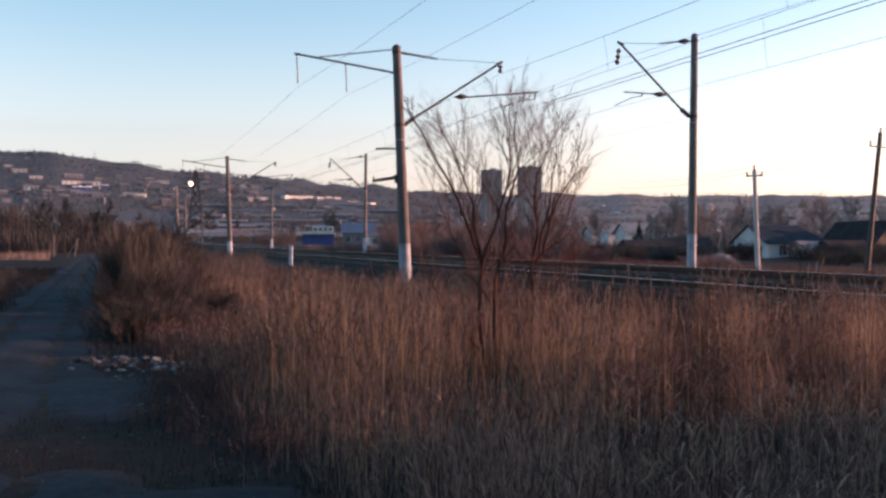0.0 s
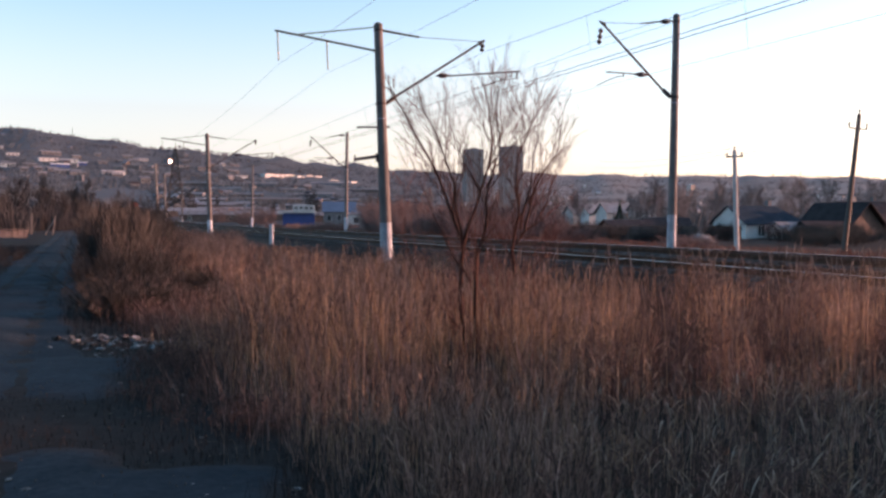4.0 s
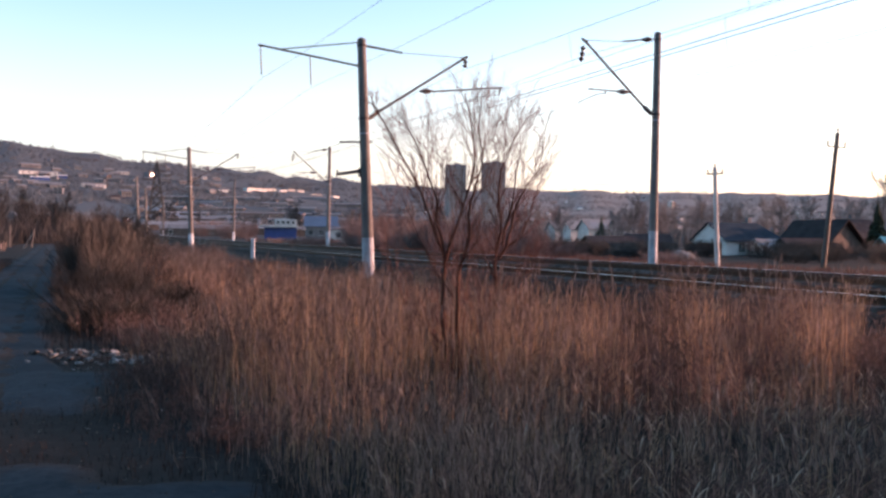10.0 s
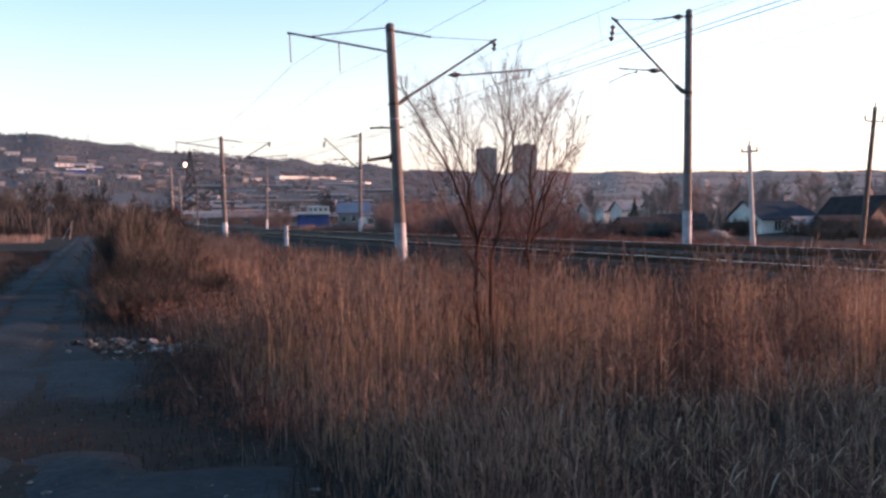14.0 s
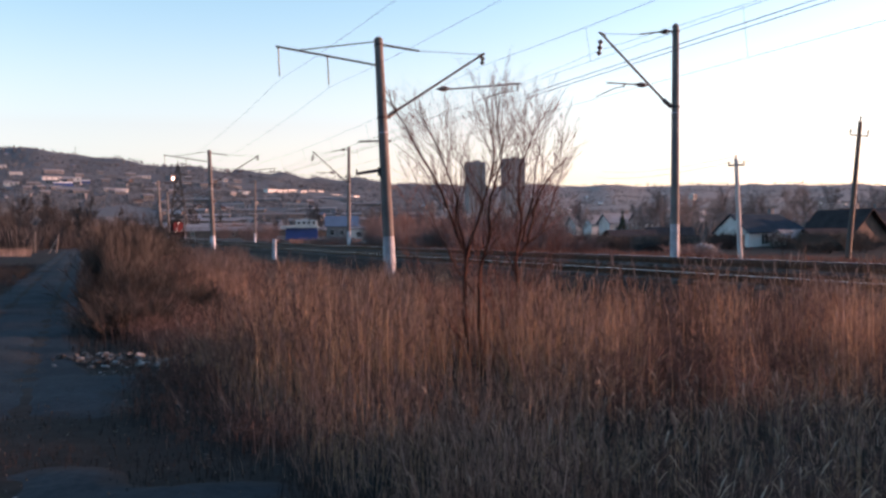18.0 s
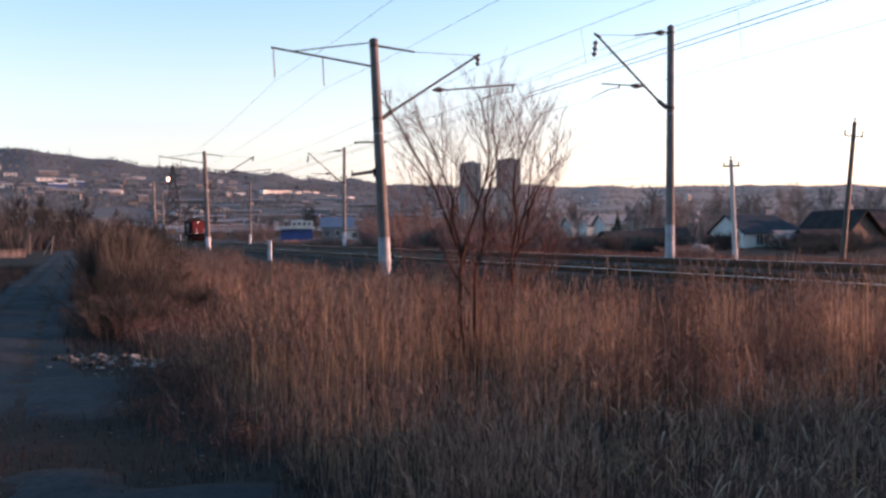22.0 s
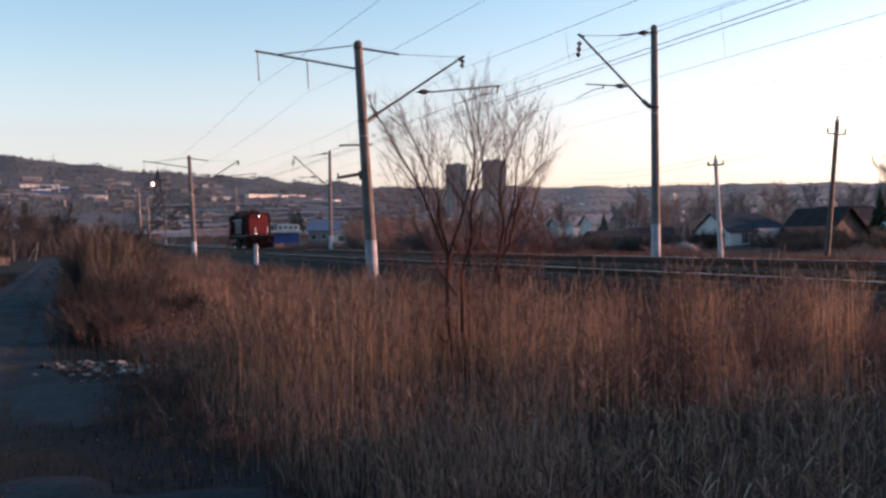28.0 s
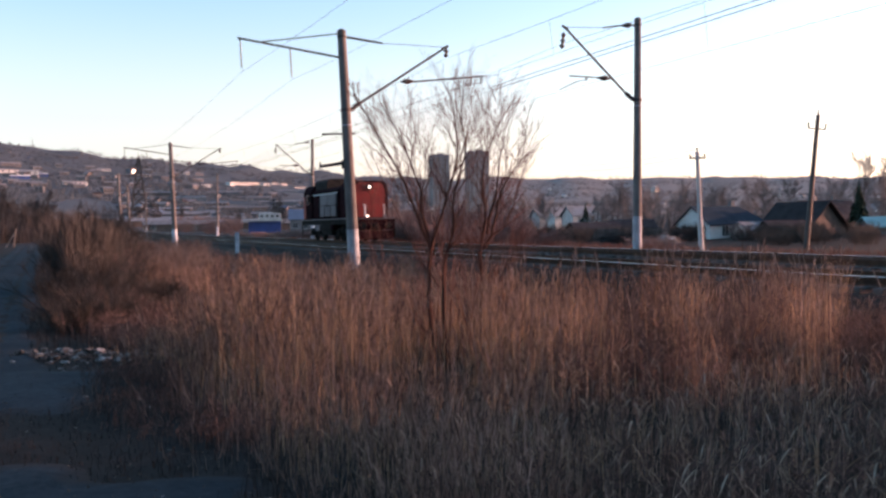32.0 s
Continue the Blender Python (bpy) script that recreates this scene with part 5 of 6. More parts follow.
        house(b * y, y, rnd.uniform(-70, 70), 9 * k, 7 * k, 2.8 * k, 5.2 * k, wall, roof, "small town house on the valley slope", wins=2, chimney=rnd.random() < 0.5, group="town houses")
        spots += 1


def far_house(x, y, rz, k, wall, roof):
    ob = thing("house", x, y, height(x, y), rz, "tiny distant house on the town slope", "house", "distant houses")
    part("wall", gable_body(9 * k, 7 * k, 2.6 * k, 4.6 * k), wall, ob)
    part("roof", roof_slabs(9 * k, 7 * k, 2.6 * k, 4.6 * k), roof, ob)


def build_far_houses():
    rnd = random.Random(77)
    count = 0
    while count < 190:
        b = rnd.uniform(-0.62, 0.62) if count < 115 else rnd.uniform(0.02, 0.5)
        r = rnd.uniform(420, 1500) if b < 0 else rnd.uniform(420, 1900)
        if noise.noise((b * 9, r * 0.005, 20)) < -0.1:
            continue
        y = r / math.sqrt(1 + b * b)
        far_house(b * y, y, rnd.uniform(-80, 80), rnd.uniform(0.5, 0.85), rnd.choice((TOWN_WALL, TOWN_WALL, WALL_GREY, WALL_WOOD) if b < 0.02 else (WALL_WHITE, WALL_WHITE, TOWN_WALL, WALL_GREY)), rnd.choice((ROOF_SLATE, ROOF_SLATE, ROOF_SLATE, ROOF_BROWN, ROOF_BLUE)))
        count += 1


def block(x, y, rz, w, d, h, floors, cols, label, wall=WALL_WHITE, category="apartment block", glass=GLASS):
    ob = thing("apartment_block", x, y, height(x, y), rz, label, category)
    part("wall", box(bmesh.new(), 0, 0, h / 2 - 1, w, d, h + 2), wall, ob)
    part("roof", box(bmesh.new(), 0, 0, h + 0.2, w + 0.4, d + 0.4, 0.5), ROOF_SLATE, ob)
    for f in range(floors):
        for c in range(cols):
            pane = bmesh.new()
            box(pane, (c + 0.5) / cols * w - w / 2, -d / 2, (f + 0.55) / floors * h, w / cols * 0.45, 0.12, h / floors * 0.5)
            part("window", pane, glass, ob)
    if h > 5:
        part("roof_box", box(bmesh.new(), w * 0.1, 0, h + 1.3, w * 0.3, d * 0.4, 1.8), wall, ob)
    return ob


def build_blocks():
    y = 900.0
    for px, w, h in ((0.0525, 17, 70), (0.0935, 20, 73)):
        x = px * y
        block(x, y, 12, w, 16, h - height(x, y), 14, 4, "tall grey apartment tower rising over bare trees", TOWER_WALL, glass=WALL_GREY)
    # b, rise of the line of sight, width, height, floors, columns
    for b, a, w, h, fl, cl in ((-0.275, 0.0575, 8, 8, 3, 3), (-0.1705, 0.0455, 8, 4.6, 2, 3), (-0.160, 0.0465, 24, 2.2, 1, 7), (-0.148, 0.0463, 22, 2.4, 1, 7), (-0.1345, 0.0455, 12, 2.0, 1, 4), (-0.1255, 0.0457, 13, 2.1, 1, 4), (-0.116, 0.0445, 12, 2.2, 1, 4),
                               (-0.099, 0.0415, 20, 1.8, 1, 6), (-0.078, 0.0400, 12, 1.8, 1, 4), (-0.245, 0.0540, 19.5, 2.2, 1, 5), (-0.4, 0.0570, 13.5, 3.4, 2, 4), (-0.375, 0.0550, 7.5, 3, 2, 3), (-0.312, 0.0535, 15, 3.4, 1, 5), (-0.327, 0.0525, 10, 3.2, 2, 4),
                               (-0.228, 0.0510, 6.8, 4.5, 2, 2), (-0.37, 0.0400, 6.8, 4.5, 2, 2), (0.289, 0.0335, 12, 9, 3, 4)):
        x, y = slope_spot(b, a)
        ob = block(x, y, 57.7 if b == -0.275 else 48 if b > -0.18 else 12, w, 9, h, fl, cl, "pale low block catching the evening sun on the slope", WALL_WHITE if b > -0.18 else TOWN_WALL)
        if b == -0.275:
            part("glazed_front", box(bmesh.new(), 0, 0, 0, 2.4, 0.1, 2.6), GLASS, ob, "broad glazing flashing in the low sun").matrix_basis = pose(0, -4.9, 4.5, -2.9, 0, 0)


def build_slope_sheds():
    rnd = random.Random(52)
    spots = [(-0.458, 0.0745, 16, 3.0, WALL_WHITE), (-0.470, 0.0790, 9, 3.2, WALL_WHITE), (-0.440, 0.0660, 13, 3.4, WALL_WHITE), (-0.402, 0.0605, 20, 3.2, WALL_WHITE), (-0.380, 0.0600, 18, 3.6, WALL_WHITE),
             (-0.390, 0.0555, 18, 2.2, WALL_BLUE), (-0.366, 0.0570, 9, 2.4, WALL_BLUE), (-0.400, 0.0680, 22, 3.0, TOWN_WALL), (-0.345, 0.0590, 10, 2.6, TOWN_WALL), (-0.303, 0.0620, 15, 2.6, WALL_WHITE), (-0.262, 0.0555, 20, 2.4, WALL_WHITE),
             (-0.300, 0.0380, 9, 5.0, TOWN_WALL), (-0.272, 0.0460, 12, 2.8, TOWN_WALL), (-0.230, 0.0580, 11, 2.4, TOWN_WALL), (-0.205, 0.0500, 13, 2.6, TOWN_WALL), (-0.480, 0.0500, 12, 2.6, TOWN_WALL), (-0.330, 0.0450, 10, 2.4, TOWN_WALL)]
    spots += [(rnd.uniform(-0.46, -0.19), 0.044 + 0.026 * rnd.random() ** 1.3, rnd.uniform(6, 15), rnd.uniform(2.0, 3.0), rnd.choice((TOWN_WALL, TOWN_WALL, WALL_WHITE, WALL_GREY))) for _ in range(34)]
    for b, a, w, h, wall in spots:
        x, y = slope_spot(b, a)
        ob = thing("shed", x, y, height(x, y), rnd.uniform(18, 40), "pale low building among bare trees on the slope", "shed", "slope sheds")
        part("wall", gable_body(w, 7, h, h + 1.2), wall, ob)
        part("roof", roof_slabs(w, 7, h, h + 1.2), WALL_WHITE if wall == WALL_BLUE else ROOF_SLATE, ob)
        for k in range(3):
            window(ob, (k - 1) * w * 0.3, -3.5, h * 0.5, 1.6, h * 0.4, "y-", TOWN_WALL)


build_slope_sheds()


def build_posts():
    # village power poles
    for x, y, top, lean, n, label in ((14.85, 43.5, 4.98, -2.2, 1, "pale concrete power pole with a short crossarm"), (28.4, 62, 8.9, 5.4, 2, "dark leaning wooden power pole with a crossarm")):
        z = height(x, y) - 0.3
        ob = thing("power_pole", x, y, z, 0, label, "power pole", "village power poles")
        ob.matrix_basis = ob.matrix_basis @ pose(0, 0, 0, 0, lean, 0)
        h = top - z
        part("shaft", rod(bmesh.new(), (0, 0, 0), (0, 0, h), 0.13 if n == 1 else 0.19, 0.09 if n == 1 else 0.14, 10), PALE_CONCRETE if n == 1 else IRON, ob)
        part("crossarm", box(bmesh.new(), 0, 0, h - (0.3 if n == 1 else 0.95), 0.8 if n == 1 else 1.3, 0.07, 0.08), IRON, ob)
        for dx in ((-0.35, 0.35) if n == 1 else (-0.6, 0.6)):
            part("insulator", insulator(bmesh.new(), (dx, 0, h - (0.26 if n == 1 else 0.9)), (dx, 0, h - (0.1 if n == 1 else 0.55)), 0.05 if n == 1 else 0.08, 3), PORCELAIN, ob)
        part("insulator", insulator(bmesh.new(), (0, 0, h), (0, 0, h + (0.2 if n == 1 else 0.35)), 0.05 if n == 1 else 0.08, 3), PORCELAIN, ob)
    ends = [((14.68, 43.5, 5.1), (29.1, 62, 9.1)), ((14.3, 43.5, 4.8), (28.6, 62, 8.25)), ((15.0, 43.5, 4.8), (29.8, 62, 8.25)), ((29.1, 62, 9.1), (52, 62, 9.4)), ((29.8, 62, 8.25), (52, 62, 8.5)),
            ((14.68, 43.5, 5.1), (17.5, 92, 7.6)), ((14.3, 43.5, 4.8), (17.0, 92, 7.0))]
    for a, b in ends:
        tagged(wire_mesh("power_line", hang([a, b], 0.35, 14), 0.010), "thin sagging power line between village poles", "power line", "village power lines")
    # white picket posts by the track
    for s, u in ((23.6, -0.3),):
        x, y = xy(s, u)
        z = height(x, y)
        ob = thing("picket_post", x, y, z, 0, "short whitewashed concrete post beside the ballast", "marker post", "picket posts")
        part("post", box(bmesh.new(), 0, 0, 0.62, 0.22, 0.22, 1.5, 0.02), WHITEWASH, ob)
        part("foot", box(bmesh.new(), 0, 0, -0.05, 0.34, 0.34, 0.24, 0.02), CONCRETE, ob)
    # pale posts beyond the road
    for b, y, tall, lean, fork in ((-0.4206, 96, 2.2, 0, False), (-0.3985, 92, 1.9, 9, True), (-0.448, 100, 2.0, -3, False)):
        x = b * y
        ob = thing("field_post", x, y, height(x, y), 0, "pale weathered concrete post beyond the road", "post", "field posts")
        ob.matrix_basis = ob.matrix_basis @ pose(0, 0, 0, 0, lean, 0)
        part("shaft", rod(bmesh.new(), (0, 0, -0.3), (0, 0, tall), 0.09, 0.07, 8), CONCRETE, ob)
        if fork:
            part("strut", rod(bmesh.new(), (-0.75, 0, -0.2), (-0.02, 0, tall * 0.85), 0.07, 0.06, 8), CONCRETE, ob)
    # thin radio mast on the crest
    x, y = -0.3764 * 1420, 1420.0
    ob = thing("radio_mast", x, y, height(x, y), 0, "thin steel radio mast on the hill crest", "radio mast")
    part("pole", rod(bmesh.new(), (0, 0, -2), (0, 0, 19), 0.32, 0.2, 6), IRON, ob)
    for z in (8, 14):
        part("antenna", box(bmesh.new(), 0.6, 0, z, 0.5, 0.4, 2.2, 0.05), WALL_GREY, ob)
    # lattice mast
    x, y = -0.267 * 340, 340.0
    z = height(x, y)
    ob = thing("lattice_tower", x, y, z, 12, "dark steel lattice power tower in the valley", "lattice tower")
    h, w0, w1 = 27.5 - z, 7.2, 0.7
    def corner(k, f):
        w = w0 + (w1 - w0) * (f ** 0.8)
        return ((1 if k in (0, 3) else -1) * w / 2, (1 if k < 2 else -1) * w / 2, h * f)
    for k in range(4):
        v, f = [], []
        tube_lists([corner(k, i / 6) for i in range(7)], [0.30] * 7, 4, v, f)
        raw("leg", v, f, IRON, ob)
    for i in range(7):
        for k in range(4):
            part("brace", rod(bmesh.new(), corner(k, i / 7), corner((k + 1) % 4, (i + 1) / 7), 0.17, None, 4), IRON, ob)
            part("brace", rod(bmesh.new(), corner((k + 1) % 4, i / 7), corner(k, (i + 1) / 7), 0.17, None, 4), IRON, ob)
    part("peak", rod(bmesh.new(), (0, 0, h * 0.98), (0, 0, h + 1.8), 0.3, 0.05, 4), IRON, ob)
    for f, half in ((0.74, 4.6), (0.86, 3.4)):
        bm = bmesh.new()
        rod(bm, (-half, 0, h * f), (half, 0, h * f), 0.15, None, 4)
        rod(bm, (-half, 0, h * f), (0, 0, h * f + 0.8), 0.05, None, 4)
        rod(bm, (half, 0, h * f), (0, 0, h * f + 0.8), 0.05, None, 4)
        part("arm", bm, IRON, ob)
    # pale covered heaps on the verge before the houses
    for b, yy, w, hh in ((0.302, 88, 2.3, 0.78), (0.407, 92, 1.3, 0.8)):
        x = b * yy
        bm = bmesh.new()
        bmesh.ops.create_icosphere(bm, subdivisions=4, radius=1.0)
        for v in bm.verts:
            v.co *= 1 + 0.34 * noise.noise(v.co * 1.7 + Vector((yy, 0, 0))) + 0.08 * noise.noise(v.co * 7)
            v.co = Vector((v.co.x * w / 2, v.co.y * w / 2, max(-0.2, v.co.z) * hh))
        heap = finish("tarpaulin_mound", bm, STONE, smooth=True)
        heap.matrix_basis = pose(x, yy, height(x, yy))
        tagged(heap, "rounded heap under pale weathered sheeting", "mound", "sheeted mounds")


def stone_mesh(rnd):
    bm = bmesh.new()
    bmesh.ops.create_icosphere(bm, subdivisions=1, radius=0.5)
    for v in bm.verts:
        v.co *= rnd.uniform(0.65, 1.15)
        v.co.z *= 0.42
        v.co.x *= 1.25
    me = bpy.data.meshes.new("stone")
    bm.to_mesh(me)
    bm.free()
    me.materials.append(STONE)
    return me


def build_rubble():
    rnd = random.Random(17)
    forms = [stone_mesh(rnd) for _ in range(7)]
    for cx, cy, wx, wy, n in ((-4.4, 12.55, 0.95, 0.55, 120), (-3.25, 12.4, 0.55, 0.45, 80), (-3.85, 12.2, 1.5, 0.8, 90)):
        heap = thing("rubble_heap", cx, cy, height(cx, cy), 0, "low heap of pale broken rubble beside the road", "rubble heap", "rubble heaps")
        for _ in range(n):
            dx, dy = rnd.gauss(0, wx * 0.62), rnd.gauss(0, wy * 0.75)
            rise = max(0.0, 0.10 * (1 - (dx / wx) ** 2 - (dy / wy) ** 2))
            k = 0.03 + 0.12 * rnd.random() ** 2.5
            ob = new("stone", rnd.choice(forms))
            ob.parent = heap
            ob.matrix_basis = Matrix.LocRotScale((dx, dy, rise + k * 0.15), Euler((rnd.gauss(0, 0.35), rnd.gauss(0, 0.35), rnd.random() * 6)), (k, k, k))
    # gravel trodden into the road
    v, f = [], []
    for _ in range(1800):
        y = 4.0 + 22 * rnd.random() ** 1.5
        x = road_mid(y) + rnd.gauss(0, 1.1) + (rnd.uniform(0, 3.5) if y < 6.6 else 0)
        k = rnd.uniform(0.004, 0.013)
        z = height(x, y) + 0.03
        i = len(v)
        a = rnd.uniform(0, 6.28)
        for q in range(4):
            v.append((x + k * math.cos(a + q * 1.57) * rnd.uniform(0.7, 1.2), y + k * math.sin(a + q * 1.57), z - 0.01))
        v.append((x + rnd.uniform(-0.3, 0.3) * k, y, z + k * 0.7))
        f += [(i, i + 1, i + 4), (i + 1, i + 2, i + 4), (i + 2, i + 3, i + 4), (i + 3, i, i + 4)]
    tagged(raw("gravel", v, f, SLEEPER), "small loose stones trodden into the dirt road", "gravel", kind="stuff")
    for i in range(105):
        y = rnd.uniform(4.5, 14) if i < 45 else rnd.uniform(4.8, 5.7)
        x = road_mid(y) + rnd.uniform(-1.0, 3.6) if i < 45 else rnd.uniform(-2.7, -0.6)
        k = rnd.uniform(0.02, 0.07) * (1.5 if rnd.random() < 0.1 else 1)
        ob = new("stone", rnd.choice(forms))
        ob.matrix_basis = Matrix.LocRotScale((x, y, height(x, y) + 0.2 * k), Euler((0, 0, rnd.random() * 6)), (k, k, k * 0.8))
        tagged(ob, "pale loose stone on the dirt verge", "stone", "loose stones")


build_village()
build_far_houses()
build_blocks()
build_posts()
build_rubble()

# ------------------------------------------------------------------ locomotive
LOCO_LEN = 12.6


def loco_section(x0, x1, half, low, side_top, crown, chamfer=0.45):
    """A hood section from x0 to x1 with rounded shoulders."""
    prof = [(-half, low), (-half, side_top)]
    for i in range(1, 7):
        a = math.pi / 2 * i / 6
        prof.append((-half + chamfer * (1 - math.cos(a)), side_top + (crown - side_top) * math.sin(a)))
    prof += [(-y, z) for y, z in prof[::-1]]
    bm = bmesh.new()
    rings = [[bm.verts.new((x, y, z)) for y, z in prof] for x in (x0, x1)]
    n = len(prof)
    for i in range(n):
        j = (i + 1) % n
        bm.faces.new((rings[0][i], rings[0][j], rings[1][j], rings[1][i]))
    bm.faces.new(rings[0][::-1])
    bm.faces.new(rings[1])
    bmesh.ops.recalc_face_normals(bm, faces=bm.faces)
    return bm


def build_loco():
    """Local +x is forward, the front coupler at x = 0, z = 0 on the rail head."""
    ob = thing("diesel_locomotive", 0, 0, 0, 0, "red diesel shunting locomotive with grey side shutters and lit headlamps", "locomotive")
    part("underframe", box(bmesh.new(), -6.3, 0, 1.28, 12.4, 3.0, 0.34, 0.03), LOCO_BLACK, ob)
    part("walkway", box(bmesh.new(), -6.3, 0, 1.49, 12.7, 3.1, 0.07), LOCO_GREY, ob, "pale walkway edge")
    part("front_hood", loco_section(-3.2, -0.75, 1.26, 1.52, 3.35, 3.95), LOCO_DARK, ob, "dark red front hood with rounded shoulders")
    part("engine_hood", loco_section(-9.6, -3.2, 1.40, 1.52, 3.2, 3.72, 0.5), LOCO_DARK, ob, "sooty dark red engine hood")
    part("cab", loco_section(-11.9, -9.6, 1.5, 1.52, 3.3, 4.05, 0.55), LOCO_DARK, ob, "dark red driver's cab")
    part("roof_hatch", loco_section(-10.0, -6.6, 1.15, 3.5, 4.05, 4.38, 0.4), LOCO_BLACK, ob, "sooty raised roof hatch")
    for sy in (-1, 1):
        for xa, xb in ((-9.3, -7.7), (-7.55, -5.6), (-5.5, -3.6)):
            pale = xa > -7.6
            pnl = part("side_shutter", box(bmesh.new(), (xa + xb) / 2, sy * 1.41, 2.45, xb - xa, 0.07, 1.5, 0.02), LOCO_GREY if pale else LOCO_DARK, ob, "ribbed grey side shutter" if pale else "ribbed dark side shutter")
            bm = bmesh.new()
            for k in range(8):
                box(bm, (xa + xb) / 2, sy * 1.455, 1.85 + 0.17 * k, xb - xa - 0.2, 0.03, 0.045)
            part("rib", bm, LOCO_GREY if pale else LOCO_DARK, pnl)
            part("latch", box(bmesh.new(), xb - 0.12, sy * 1.46, 2.45, 0.05, 0.05, 0.2, 0.01), LOCO_BLACK, pnl)
        part("hood_stripe", box(bmesh.new(), -6.4, sy * 1.412, 3.26, 6.2, 0.03, 0.08), LOCO_WHITE, ob, "pale waist stripe")
        part("mirror", box(bmesh.new(), -9.45, sy * 1.68, 2.95, 0.08, 0.22, 0.4, 0.02), LOCO_BLACK, ob)
        part("air_tank", rod(bmesh.new(), (-7.4, sy * 1.28, 0.95), (-5.0, sy * 1.28, 0.95), 0.2, None, 12), LOCO_BLACK, ob)
        part("sand_box", box(bmesh.new(), -4.6, sy * 1.3, 1.0, 0.6, 0.36, 0.45, 0.03), LOCO_DARK, ob)
        part("cab_window", box(bmesh.new(), -10.75, sy * 1.5, 2.95, 1.3, 0.06, 0.75, 0.02), GLASS, ob)
        part("cab_door", box(bmesh.new(), -11.55, sy * 1.5, 2.4, 0.5, 0.05, 1.6, 0.02), LOCO_RED, ob)
        part("fuel_tank", box(bmesh.new(), -6.2, sy * 0.85, 0.75, 2.6, 1.1, 0.75, 0.08), LOCO_BLACK, ob)
        part("battery_box", box(bmesh.new(), -8.3, sy * 1.25, 0.95, 1.1, 0.4, 0.5, 0.03), LOCO_GREY, ob)
        rail = bmesh.new()
        for i in range(9):
            x = -0.5 - i * 1.42
            rod(rail, (x, sy * 1.5, 1.5), (x, sy * 1.5, 2.45), 0.018, None, 5)
        rod(rail, (-0.4, sy * 1.5, 2.45), (-11.9, sy * 1.5, 2.45), 0.018, None, 5)
        part("handrail", rail, LOCO_DARK, ob)
        for x in (-0.25, -12.35):
            st = bmesh.new()
            for k in range(3):
                box(st, x, sy * 1.25, 0.35 + 0.35 * k, 0.35, 0.5, 0.05)
            box(st, x, sy * 1.5, 0.75, 0.3, 0.04, 1.0)
            part("step", st, LOCO_BLACK, ob)
    # front
    part("front_panel", loco_section(-0.80, -0.72, 1.04, 1.58, 3.25, 3.82), LOCO_RED, ob, "red front panel")
    for y, gy in ((-0.78, -0.42), (0.78, 0.9)):
        gr = bmesh.new()
        rod(gr, (-0.45, gy, 1.55), (-0.45, gy, 2.35), 0.05, None, 6)
        rod(gr, (-0.45, gy, 2.35), (-0.7, gy, 2.35), 0.04, None, 6)
        part("grab_rail", gr, LOCO_WHITE, ob, "white upright grab rail")
        bf = bmesh.new()
        rod(bf, (-0.1, y * 1.1, 1.05), (0.45, y * 1.1, 1.05), 0.12, None, 10)
        rod(bf, (0.40, y * 1.1, 1.05), (0.48, y * 1.1, 1.05), 0.22, None, 14)
        part("buffer", bf, LOCO_BLACK, ob)
    part("buffer_beam", box(bmesh.new(), -0.08, 0, 1.12, 0.14, 3.0, 0.7, 0.03), LOCO_DARK, ob, "sooty red buffer beam")
    part("snow_plough", box(bmesh.new(), -0.05, 0, 0.42, 0.12, 2.7, 0.55, 0.05), LOCO_DARK, ob)
    part("coupler", box(bmesh.new(), 0.25, 0, 1.02, 0.7, 0.34, 0.36, 0.06), LOCO_BLACK, ob)
    hl = part("headlamp", rod(bmesh.new(), (-0.80, 0, 3.55), (-0.62, 0, 3.55), 0.24, 0.22, 16), LOCO_BLACK, ob, "round headlamp housing")
    part("lamp_glass", rod(bmesh.new(), (-0.625, 0, 3.55), (-0.60, 0, 3.55), 0.08, 0.07, 16), LAMP_GLOW, hl, "lit headlamp glass")
    bl = part("buffer_lamp", rod(bmesh.new(), (-0.05, -0.42, 1.62), (0.08, -0.42, 1.62), 0.13, None, 12), LOCO_BLACK, ob)
    part("lamp_glass", rod(bmesh.new(), (0.08, -0.42, 1.62), (0.10, -0.42, 1.62), 0.055, None, 12), LAMP_GLOW, bl, "lit marker lamp")
    part("buffer_lamp", rod(bmesh.new(), (-0.05, 0.78, 1.62), (0.08, 0.78, 1.62), 0.14, None, 12), LOCO_GREY, ob)
    part("exhaust", rod(bmesh.new(), (-5.4, 0.2, 4.2), (-5.4, 0.2, 4.55), 0.16, 0.14, 12), LOCO_BLACK, ob)
    part("horn", rod(bmesh.new(), (-2.2, 0.4, 4.0), (-1.7, 0.4, 4.05), 0.05, 0.1, 8), LOCO_GREY, ob)
    wheels = []
    for bx in (-2.9, -9.7):
        part("bogie_frame", box(bmesh.new(), bx, 0, 0.72, 3.5, 2.2, 0.32, 0.05), LOCO_BLACK, ob)
        for sy in (-1, 1):
            for dx in (-1.05, 1.05):
                part("axle_box", box(bmesh.new(), bx + dx, sy * 1.12, 0.55, 0.42, 0.28, 0.42, 0.04), LOCO_BLACK, ob)
            part("spring", rod(bmesh.new(), (bx, sy * 1.12, 0.5), (bx, sy * 1.12, 1.05), 0.13, None, 10), LOCO_BLACK, ob)
        for dx in (-1.05, 1.05):
            bm = bmesh.new()
            rod(bm, (0, -0.9, 0), (0, 0.9, 0), 0.09, None, 10)
            for sy in (-1, 1):
                rod(bm, (0, sy * 0.72, 0), (0, sy * 0.85, 0), 0.525, None, 28)
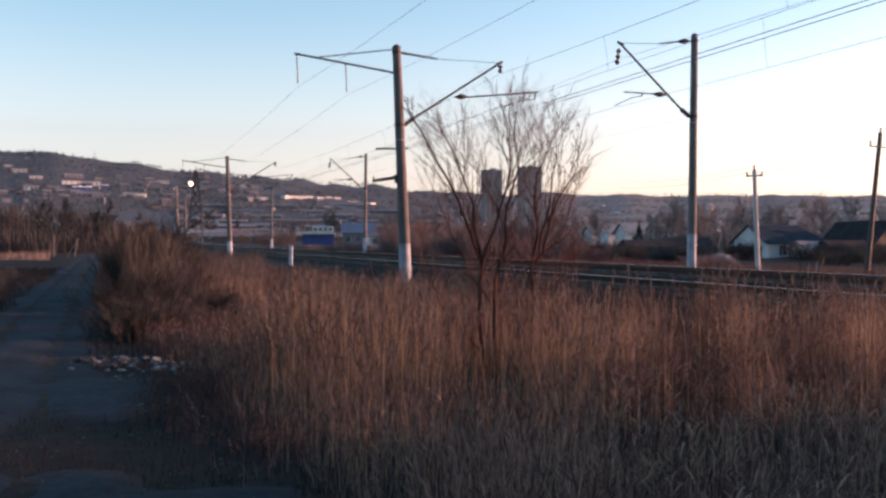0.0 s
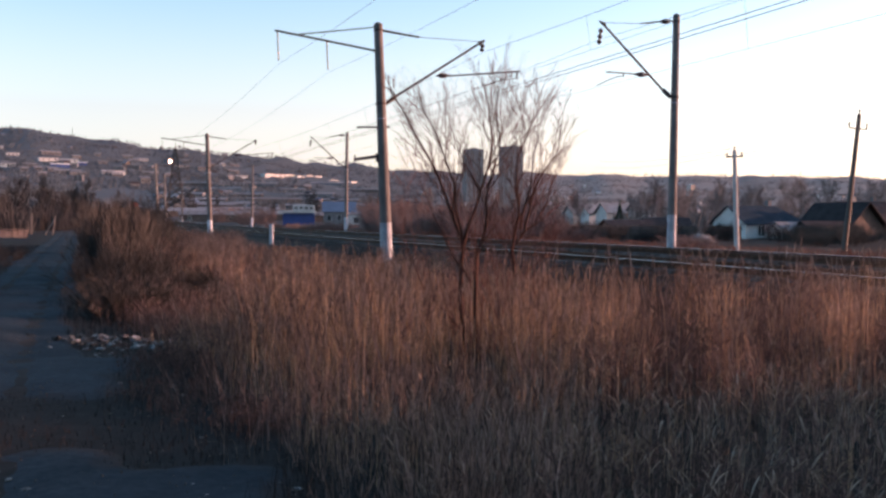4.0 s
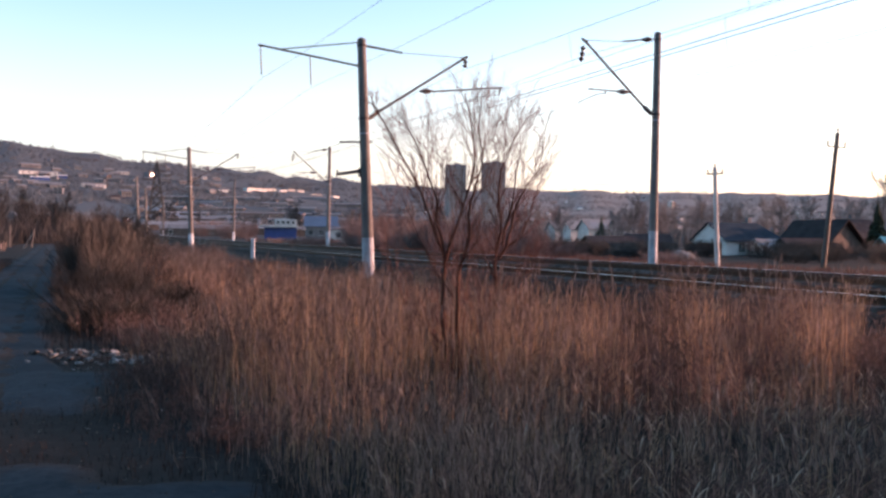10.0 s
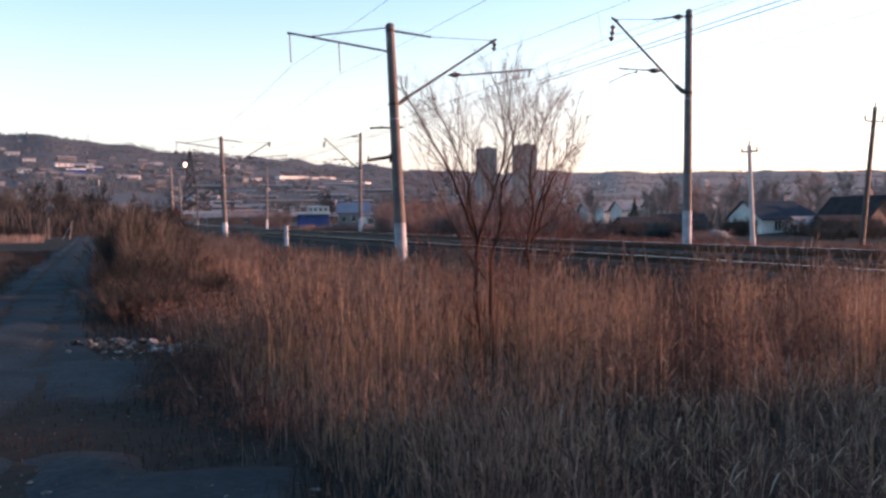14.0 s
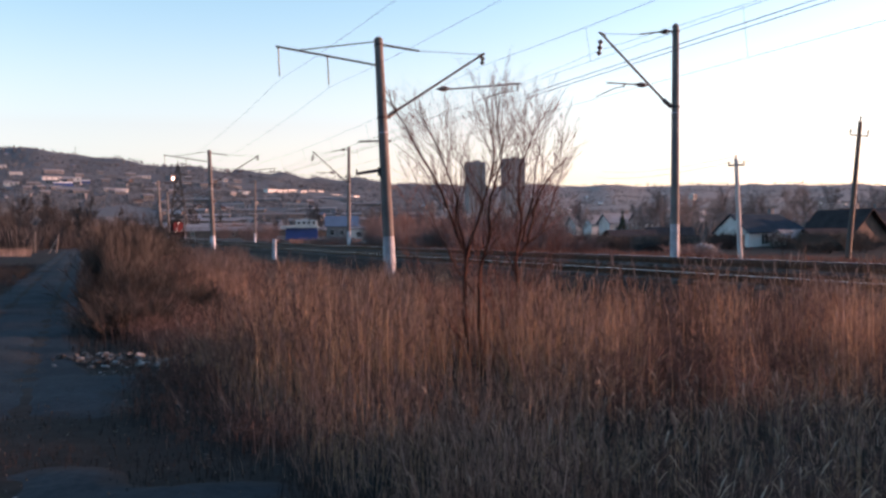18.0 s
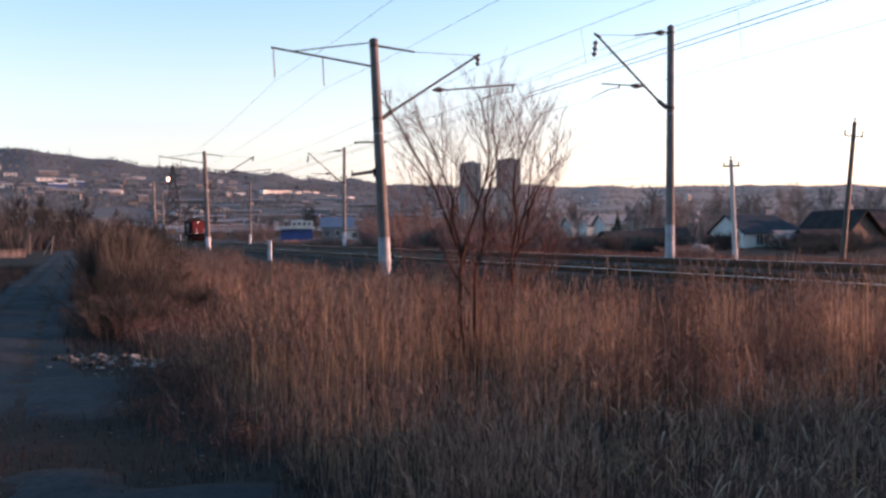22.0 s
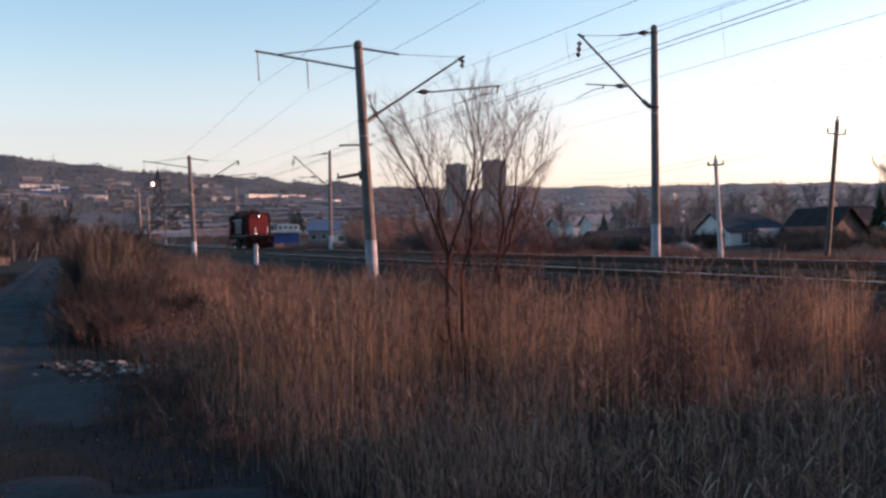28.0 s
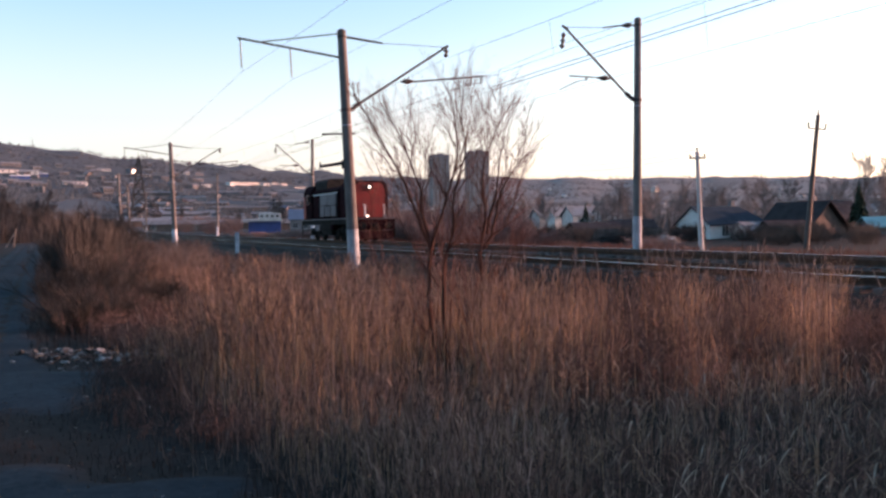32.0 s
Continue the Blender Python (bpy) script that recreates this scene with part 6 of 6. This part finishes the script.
                rod(bm, (0, sy * 0.70, 0), (0, sy * 0.73, 0), 0.55, None, 28)
                for k in range(6):
                    a = k * math.pi / 3
                    rod(bm, (0.3 * math.cos(a), sy * 0.86, 0.3 * math.sin(a)), (0.42 * math.cos(a), sy * 0.86, 0.42 * math.sin(a)), 0.04, None, 5)
            w = part("wheelset", bm, LOCO_BLACK, ob)
            w.matrix_basis = pose(bx + dx, 0, 0.525)
            wheels.append((w, bx + dx))
    return ob, wheels


LOCO, WHEELS = build_loco()
build_railway()


def loco_s(t):
    """Metres along the railway of the locomotive's front at t seconds."""
    knots = ((0, 439.9), (3, 400.4), (7, 345.9), (11, 288.9), (14, 244.9), (17, 203.9), (20, 163.4), (22, 137.4), (24.5, 106.4), (26.5, 83.1), (28, 65.2), (29, 53.9), (30, 42.7), (31, 31.0), (32, 20.7))
    for (t0, s0), (t1, s1) in zip(knots, knots[1:]):
        if t <= t1:
            return s0 + (s1 - s0) * (t - t0) / (t1 - t0)
    return knots[-1][1]


def motions():
    heading = math.degrees(math.atan2(-DY, -DX))

    def at_time(t):
        s = loco_s(t)
        x, y = xy(s, FAR_U)
        slope = (climb(s + 6) - climb(s - 6)) / 12
        return pose(x, y, RAIL_Z[FAR_U] + climb(s), 0, math.degrees(math.atan(slope)), heading)

    walk(LOCO, [(t, at_time(t)) for t in (0, 3, 7, 11, 14, 17, 20, 22, 24.5, 26.5, 28, 29, 30, 31, 32)])
    steps = 32 * FPS // 2
    for w, x in WHEELS:
        rows = []
        for i in range(steps + 1):
            t = 2 * i / FPS
            turn = math.degrees((loco_s(0) - loco_s(t)) / 0.525) % 360
            rows.append((t, pose(x, 0, 0.525, 0, turn, 0)))
        walk(w, rows)


motions()
